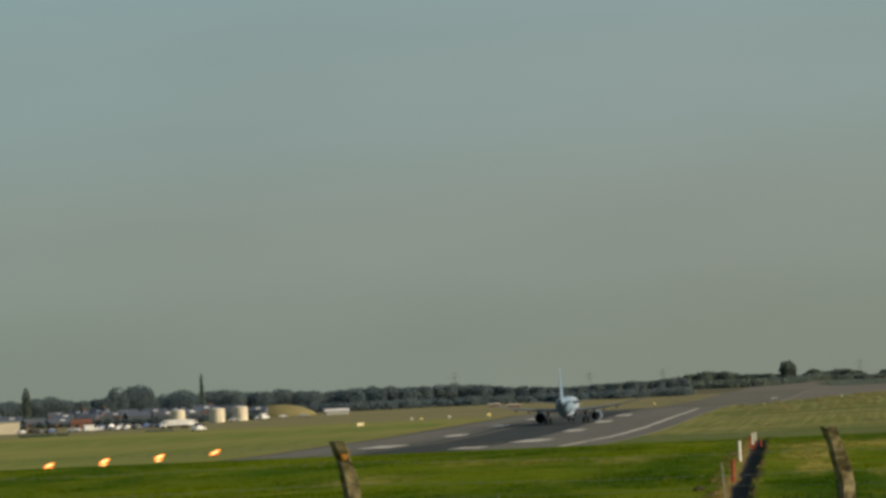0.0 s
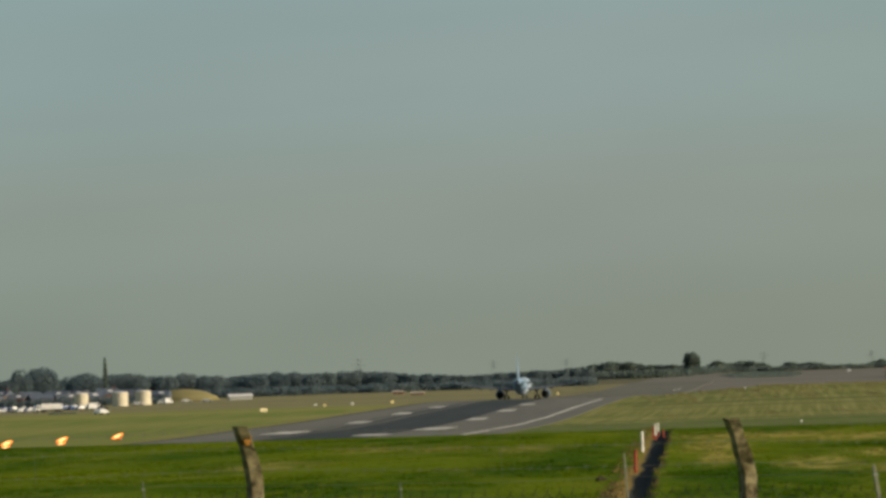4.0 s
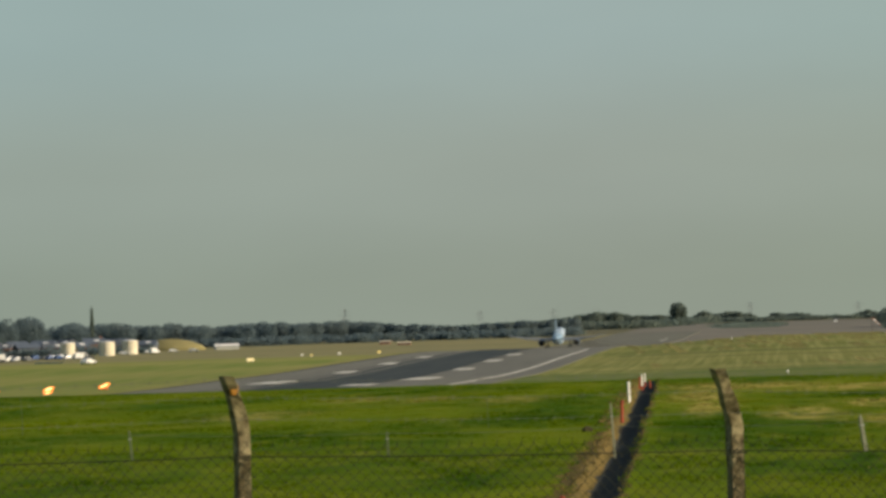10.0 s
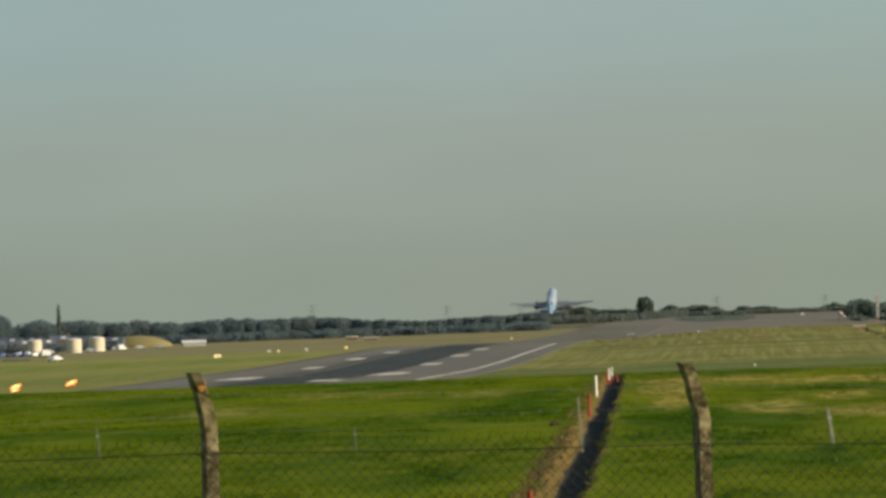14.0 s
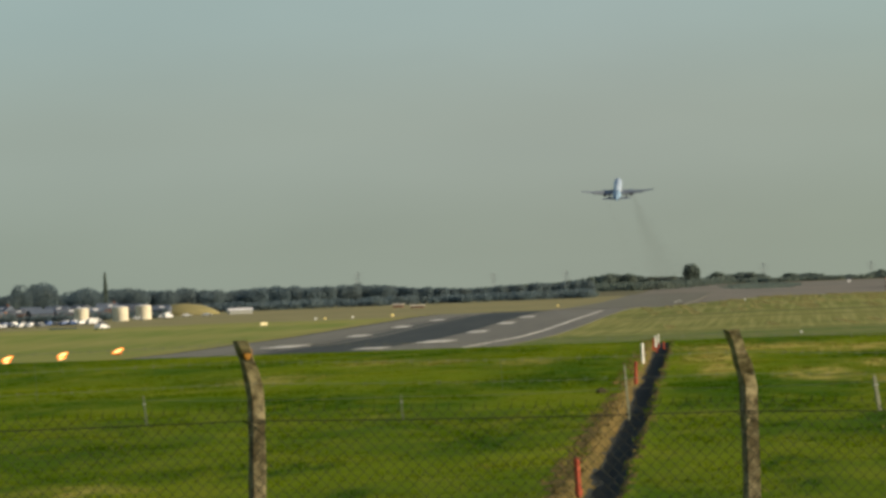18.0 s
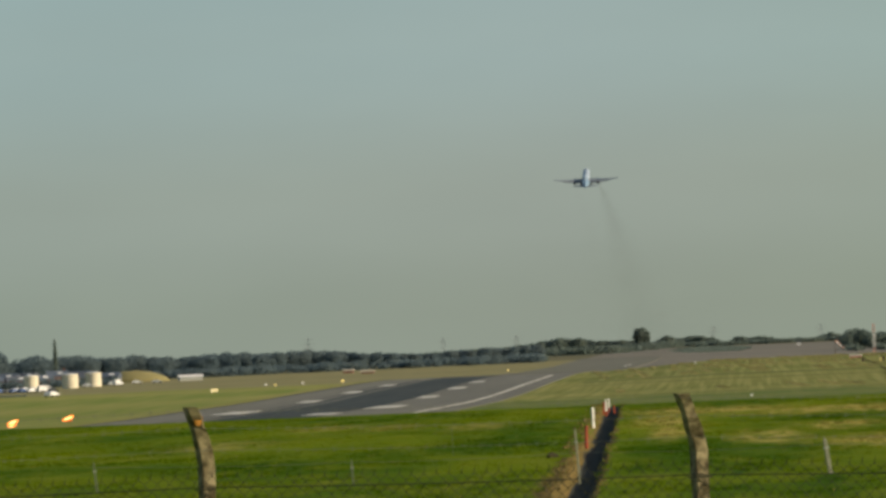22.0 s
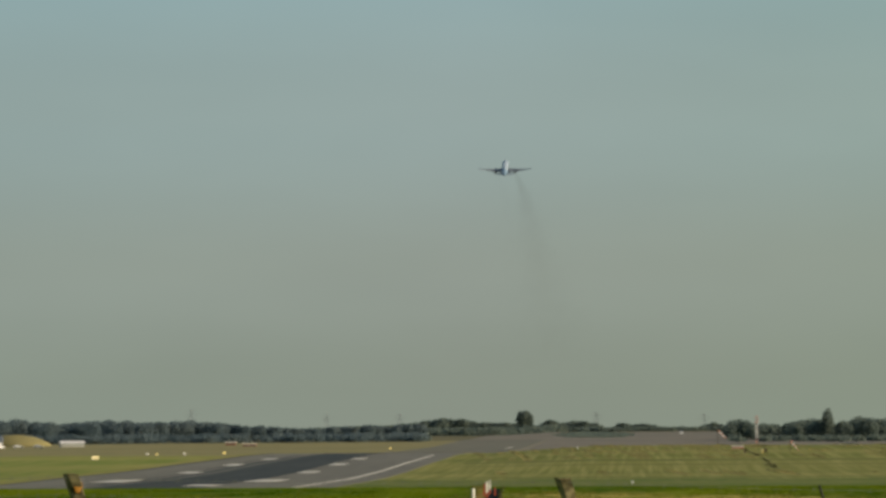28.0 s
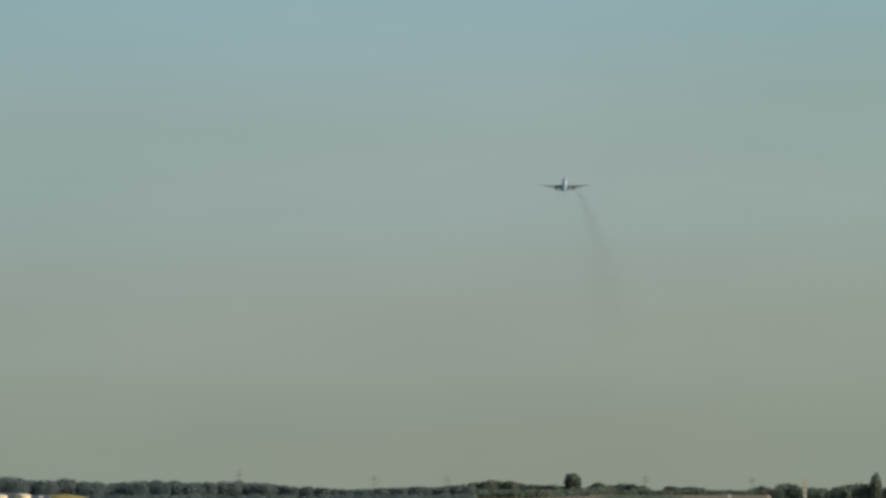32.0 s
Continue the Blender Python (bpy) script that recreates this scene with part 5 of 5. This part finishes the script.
    for x, y, turn in ((-281.0, 1885, 24), (-258.5, 2215, 62), (-254, 1950, 30)):
        v = van if first else copy_thing(van, Matrix())
        first = False
        v.matrix_basis = pose(x, y, land(x, y), 0, 0, turn)

    # lorry on the road before the car park
    lorry = thing("lorry", lorry_at(0), "white articulated lorry driving past beyond the airfield", "lorry")
    bm = bmesh.new()
    box(bm, -3.6, 4.2, -1.25, 1.25, 0.9, 2.9, 0.08)
    part("trailer", bm, "car_white", lorry)
    bm = bmesh.new()
    box(bm, -3.4, 4.3, -0.5, 0.5, 0.62, 0.88, 0.02)
    part("chassis", bm, "dark", lorry)
    bm = bmesh.new()
    loft(bm, [[(x, s * 1.2, z) for x, z in ((4.4, 0.5), (4.4, 2.6), (5.6, 2.5), (6.3, 1.5), (6.35, 0.5))] for s in (-1, 1)])
    cab = part("cab", bm, "car_white", lorry)
    for s in (-1, 1):
        bm = bmesh.new()
        box(bm, 5.0, 5.7, s * 1.22 - 0.02, s * 1.22 + 0.02, 1.5, 2.2, 0.01)
        part("window", bm, "glass", cab)
    wheels = []
    for x in (-2.9, -1.8, 2.9, 5.6):
        for s in (-1, 1):
            bm = bmesh.new()
            tube(bm, [(0, -0.14, 0), (0, 0.14, 0)], 0.48, 12)
            w = part("wheel", bm, "tyre", lorry)
            w.location = (x, s * 1.08, 0.48)
            wheels.append(w)

    # power line towers on the skyline
    for u, y, h in ((-56.0, 3640, 11.3), (-42.5, 3660, 11), (-6.2, 3640, 11.6), (13.6, 3640, 10.2), (-81, 3000, 15.5)):
        x = u / 1000 * y
        p = thing("pylon", pose(x, y, land(x, y), 0, 0, 25), "thin grey lattice power line tower on the skyline", "pylon", "power line towers")
        bm = bmesh.new()
        for sx in (-1, 1):
            for sy in (-1, 1):
                tube(bm, [(sx * 2.2, sy * 2.2, 0), (sx * 0.7, sy * 0.7, h * 0.6), (sx * 0.3, sy * 0.3, h)], 0.05, 4)
        for k in range(7):
            q = k / 7
            w0, w1 = 2.2 - 1.6 * q, 2.2 - 1.6 * (q + 1 / 7)
            s = 1 if k % 2 else -1
            for t in (-1, 1):
                tube(bm, [(-s * w0, t * w0, h * q), (s * w1, t * w1, h * (q + 1 / 7))], 0.05, 3)
        part("lattice", bm, "steel", p)
        for z, w in ((0.62, 3.6), (0.77, 4.4), (0.92, 3.0)):
            bm = bmesh.new()
            tube(bm, [(-w, 0, h * z), (0, 0, h * z + 0.5), (w, 0, h * z)], 0.05, 4)
            part("cross_arm", bm, "steel", p)
    return lorry, wheels


# ---- the airliner ----
FLIGHT = [  # seconds, x, y, z of the body's middle
    (0, -66.47, 1099.8, -7.54),
    (1, -66.94, 1159.5, -7.56),
    (2, -67.11, 1221.6, -7.70),
    (3, -67.95, 1286.1, -7.77),
    (3.5, -68.50, 1321.8, -7.91),
    (5.5, -70.84, 1471.8, -9.29),
    (6, -71.31, 1511.0, -9.88),
    (7, -72.45, 1591.9, -11.03),
    (8, -73.25, 1653.5, -11.83),
    (9, -73.46, 1716.5, -12.17),
    (10, -74.16, 1781.0, -12.37),
    (11, -74.79, 1846.2, -12.61),
    (11.5, -74.73, 1879.4, -12.61),
    (12, -74.92, 1913.0, -11.83),
    (12.5, -74.84, 1946.9, -10.19),
    (13, -74.87, 1981.1, -8.45),
    (13.5, -74.88, 2015.7, -6.55),
    (14, -75.20, 2050.4, -4.13),
    (14.5, -75.27, 2089.9, -1.52),
    (16.5, -76.80, 2250.9, 14.88),
    (17, -76.98, 2291.9, 19.35),
    (18, -77.14, 2375.0, 29.25),
    (19, -77.35, 2459.4, 39.75),
    (20, -77.39, 2545.1, 49.46),
    (21, -77.01, 2626.1, 59.43),
    (22, -76.89, 2708.1, 70.29),
    (23, -76.50, 2791.1, 80.89),
    (24, -75.95, 2875.0, 92.55),
    (25, -75.81, 2960.0, 103.79),
    (26, -74.89, 3046.0, 114.88),
    (26.5, -74.87, 3089.4, 120.49),
    (28.5, -73.24, 3265.5, 143.19),
    (29, -73.57, 3310.1, 149.03),
    (30, -73.61, 3400.2, 160.08),
    (31, -73.86, 3491.4, 171.52),
    (32, -75.07, 3583.6, 182.81),
]


def flight(t):
    ts = [f[0] for f in FLIGHT]
    if t < 0:
        return Vector((-71.0, 1175 + 47.5 * t, -8.0))
    return Vector([float(np.interp(t, ts, [f[k] for f in FLIGHT])) for k in (1, 2, 3)])


def nose_up(t):
    return float(np.interp(t, [0, 8.8, 10.0, 11.0, 12.0, 13.0, 14.0, 16.0, 20, 32], [0, 0, 5, 10, 12.5, 14, 14.5, 15, 15.5, 15.8]))


def airfoil(x, y, z, chord, thick, n=9):
    """Section in the yz plane at x, leading edge at y."""
    top = [(x, y - chord * (1 - math.cos(math.pi * k / n)) / 2, z + thick * chord * math.sin(math.pi * (k / n) ** 0.75)) for k in range(n + 1)]
    low = [(x, y - chord * (1 - math.cos(math.pi * k / n)) / 2, z - 0.55 * thick * chord * math.sin(math.pi * (k / n) ** 0.75)) for k in range(n - 1, 0, -1)]
    return top + low


def build_airliner():
    jet = thing("airliner", Matrix(), "white twin-engine jet airliner with a sky blue tail", "airplane")

    def ring(y, r, z, k=28, squash=1.0):
        return [(math.cos(a) * r, y, z + math.sin(a) * r * squash) for a in (6.283185 * j / k for j in range(k))]
    bm = bmesh.new()
    loft(bm, [ring(18.6, 0.12, -0.5), ring(18.2, 0.6, -0.45), ring(17.3, 1.15, -0.3), ring(15.8, 1.56, -0.1), ring(14, 1.78, 0), ring(11, 1.82, 0), ring(0, 1.82, 0), ring(-6.5, 1.82, 0)])
    part("fuselage", bm, "skin", jet, "white fuselage", True)
    bm = bmesh.new()
    loft(bm, [ring(-6.5, 1.825, 0), ring(-10.5, 1.72, 0.1), ring(-14, 1.42, 0.35), ring(-17.5, 0.95, 0.75), ring(-20, 0.5, 1.05), ring(-21.2, 0.28, 1.2)])
    tail = part("tail_cone", bm, "blue", jet, "sky blue tail cone", True)
    bm = bmesh.new()
    loft(bm, [ring(-21.2, 0.26, 1.2, 12), ring(-21.45, 0.2, 1.22, 12)])
    part("exhaust_outlet", bm, "dark", tail)
    bm = bmesh.new()
    loft(bm, [ring(7.2, 0.3, -1.75, 16, 0.5), ring(5.5, 1.6, -1.35, 16, 0.65), ring(0, 1.75, -1.4, 16, 0.65), ring(-4, 1.6, -1.3, 16, 0.65), ring(-6.5, 0.3, -1.7, 16, 0.5)])
    part("belly_fairing", bm, "skin", jet, "", True)
    for s in (-1, 1):
        bm = bmesh.new()
        box(bm, -0.5, 0.5, -0.08, 0.08, -0.25, 0.25, 0.05, Matrix.Translation((s * 0.62, 16.75, 0.72)) @ Matrix.Rotation(radians(-s * 30), 4, "Z"))
        part("cockpit_window", bm, "glass", jet)
        bm = bmesh.new()
        for k in range(34):
            y = 12.6 - k * 0.62
            box(bm, s * 1.76, s * 1.80, y - 0.12, y + 0.12, 0.35, 0.68)
        tagged(part("window_row", bm, "glass", jet), kind="stuff")
        # wing with its flap, slightly bent up
        sec = [airfoil(s * 1.2, 5.2, -1.15, 7.6, 0.062), airfoil(s * 5.9, 2.3, -0.72, 4.9, 0.058), airfoil(s * 11.5, -0.6, -0.05, 3.0, 0.05), airfoil(s * 15.7, -2.9, 0.85, 1.55, 0.045)]
        bm = bmesh.new()
        loft(bm, sec)
        w = part("wing", bm, "wing", jet, "grey swept wing")
        bm = bmesh.new()
        loft(bm, [airfoil(s * 15.7, -3.0, 0.85, 1.45, 0.04), airfoil(s * 15.95, -3.4, 1.02, 1.1, 0.04), airfoil(s * 16.1, -3.8, 1.3, 0.6, 0.04)])
        part("wing_tip", bm, "wing", w)
        bm = bmesh.new()
        loft(bm, [airfoil(s * 2.1, -2.0, -1.42, 1.5, 0.06), airfoil(s * 5.9, -2.35, -0.98, 1.25, 0.06), airfoil(s * 11.3, -3.35, -0.25, 0.9, 0.05)])
        part("flap", bm, "flap", w, "grey lowered flap with slot shade in its colour")
        for q in (3.6, 7.6, 10.2):
            bm = bmesh.new()
            z = -1.42 + (q - 2.1) * 0.125
            tube(bm, [(s * q, -0.6, z - 0.1), (s * q, -2.0, z - 0.28), (s * q, -3.7 - (q - 3) * 0.1, z - 0.1)], [0.12, 0.24, 0.06], 6)
            part("flap_fairing", bm, "flap", w)
        bm = bmesh.new()
        loft(bm, [airfoil(s * 0.6, -14.8, 0.75, 4.0, 0.05), airfoil(s * 6.2, -18.4, 1.25, 1.5, 0.045)])
        part("tailplane", bm, "wing", jet, "grey swept tailplane")
        # engine
        ex, ez = s * 5.75, -2.3
        bm = bmesh.new()
        prof = [(6.5, 0.86), (6.65, 0.98), (6.2, 1.12), (4.7, 1.2), (3.2, 1.12), (1.8, 0.9), (1.75, 0.82), (2.6, 0.84)]
        loft(bm, [[(ex + math.cos(a) * q, y, ez + math.sin(a) * q) for a in (6.283185 * j / 20 for j in range(20))] for y, q in prof], cap=False)
        e = part("engine", bm, "cowl", jet, "dark blue engine cowling", True)
        bm = bmesh.new()
        loft(bm, [[(ex + math.cos(a) * q, y, ez + math.sin(a) * q) for a in (6.283185 * j / 16 for j in range(16))] for y, q in ((2.6, 0.83), (2.58, 0.6), (1.4, 0.52), (0.9, 0.44), (1.1, 0.30), (0.1, 0.05))])
        part("exhaust_cone", bm, "dark", e, "sooty exhaust cone")
        bm = bmesh.new()
        loft(bm, [[(ex + math.cos(a) * q, y, ez + math.sin(a) * q) for a in (6.283185 * j / 16 for j in range(16))] for y, q in ((5.5, 0.86), (5.55, 0.3), (6.1, 0.03))])
        part("fan", bm, "dark", e)
        bm = bmesh.new()
        loft(bm, [[(ex - 0.14, 5.2, ez + 1.0), (ex + 0.14, 5.2, ez + 1.0), (ex + 0.14, 1.6, ez + 0.6), (ex - 0.14, 1.6, ez + 0.6)],
                  [(ex - 0.14, 3.6, -0.75), (ex + 0.14, 3.6, -0.75), (ex + 0.14, -1.2, -0.85), (ex - 0.14, -1.2, -0.85)]])
        part("pylon", bm, "skin", e)
    bm = bmesh.new()

    def fin_section(y, z, chord, thick):
        return [(thick * chord * math.sin(math.pi * (k / 8) ** 0.75) * (1 if up else -1), y - chord * (1 - math.cos(math.pi * k / 8)) / 2, z)
                for up, ks in ((True, range(9)), (False, range(7, 0, -1))) for k in ks]
    loft(bm, [fin_section(-11.8, 1.1, 7.4, 0.05), fin_section(-13.8, 2.2, 5.9, 0.05), fin_section(-18.0, 7.4, 2.3, 0.045), fin_section(-18.3, 7.7, 1.9, 0.03)])
    fin = part("fin", bm, "fin_blue", jet, "blue tail fin")
    bm = bmesh.new()
    loft(bm, [fin_section(-17.8, 2.2, 1.9, 0.05), fin_section(-19.3, 7.2, 1.05, 0.04)])
    part("rudder", bm, "fin_blue", fin)
    # landing gear: each leg swings on its hinge
    legs = []
    for x, y, top, length, r, side in ((-3.8, -1.3, -1.25, 1.75, 0.58, -1), (3.8, -1.3, -1.25, 1.75, 0.58, 1), (0, 12.2, -1.6, 1.5, 0.38, 0)):
        bm = bmesh.new()
        tube(bm, [(0, 0, 0.1), (0, 0, -length * 0.6)], 0.16, 8)
        tube(bm, [(0, 0, -length * 0.6), (0, 0, -length)], 0.1, 8)
        tube(bm, [(-0.5, 0, -length), (0.5, 0, -length)], 0.09, 6)
        leg = part("landing_gear", bm, "steel", jet, "steel landing gear leg")
        leg.location = (x, y, top)
        for w in (-0.46, 0.46):
            bm = bmesh.new()
            tube(bm, [(w - 0.19, 0, -length), (w - 0.14, 0, -length), (w + 0.14, 0, -length), (w + 0.19, 0, -length)], [r * 0.85, r, r, r * 0.85], 16)
            part("wheel", bm, "tyre", leg)
        bm = bmesh.new()
        box(bm, (0.25 if side >= 0 else -0.31), (0.31 if side >= 0 else -0.25), -0.5, 0.5, -length * 0.75, 0.0, 0.02)
        part("gear_door", bm, "skin", leg)
        legs.append((leg, side))
    return jet, legs


# ---- exhaust smoke that trails behind and drifts with the wind ----
SMOKE_FROM = 9.0     # seconds: when the smoke sets in, as the nose lifts
AGES = [0.12, 0.3, 0.5, 0.75, 1.0, 1.3, 1.65, 2.05, 2.5, 3.0, 3.6, 4.3, 5.1, 6.0, 7.0, 8.1, 9.3]


def build_smoke():
    puffs = []
    for side, share in ((1, 1.0), (-1, 0.14)):
        for i, age in enumerate(AGES):
            r = random.Random(70 + i + side * 40)
            gap = (AGES[min(i + 1, len(AGES) - 1)] - AGES[max(i - 1, 0)]) / 2
            length, width = 66 * gap * 1.5, 0.7 + 1.6 * age ** 0.95
            n = int((130 + 430 * age ** 0.8) * (gap / 0.35) ** 0.5 * share * 1.9)
            pts, faces = [], []
            for _ in range(n):
                c = Vector((r.gauss(0, width * 0.6), r.gauss(0, length * 0.4), r.gauss(0, width * 0.6)))
                c.z += c.y * 0.13
                c.x -= c.y * 6.3 * 0.8 * age ** -0.2 / 70
                s = 0.062
                k = len(pts)
                for _ in range(3):
                    pts.append(tuple(c + Vector((r.uniform(-s, s), r.uniform(-s, s), r.uniform(-s, s)))))
                faces.append((k, k + 1, k + 2))
            ob = new("exhaust_smoke", soup("exhaust_smoke", pts, faces, "soot"))
            tagged(ob, "thin brownish exhaust smoke trailing behind an engine", "smoke", "puffs of exhaust smoke", "stuff")
            puffs.append((ob, age, side))
    return puffs


def motions():
    walk(jet, [(f[0], Matrix.Translation(f[1:]) @ pose(0, 0, 0, nose_up(f[0]), 0, 0)) for f in FLIGHT])
    for leg, side in legs:
        at = leg.location.copy()
        up = pose(0, 0, 0, 0, 84 * side, 0) if side else pose(0, 0, 0, -84, 0, 0)
        down = Matrix.Translation(at)
        walk(leg, [(0, down), (20.6, down), (22.6, down @ up), (SECONDS, down @ up)])
    walk(lorry, [(t, lorry_at(t)) for t in range(0, 33, 2)])
    for w in wheels:
        at = Matrix.Translation(w.location)
        walk(w, [(k * 0.25, at @ pose(0, 0, 0, 0, math.degrees(LORRY_PACE * k * 0.25 / 0.48), 0)) for k in range(129)])
    ticks = [x * 0.5 for x in range(65)]
    for ob, age, side in puffs:
        rows = []
        for t in ticks:
            out = min(age, max(0.0, t - SMOKE_FROM))
            p = flight(max(SMOKE_FROM, t - age))
            rise = out / age
            rows.append((t, Matrix.Translation(p + Vector((side * 5.75 + 6.3 * out ** 0.8, 0, -2.2 - 0.25 * out - 4.5 * (1 - rise)))) @ pose(0, 0, 0, -7 + 7 * rise, 0, 3.5 * (1 - rise))))
        walk(ob, rows)


build_ground()
build_runway()
build_grass()
build_trees()
build_fence()
build_markers()
build_airfield()
lorry, wheels = build_village()
jet, legs = build_airliner()
puffs = build_smoke()
motions()
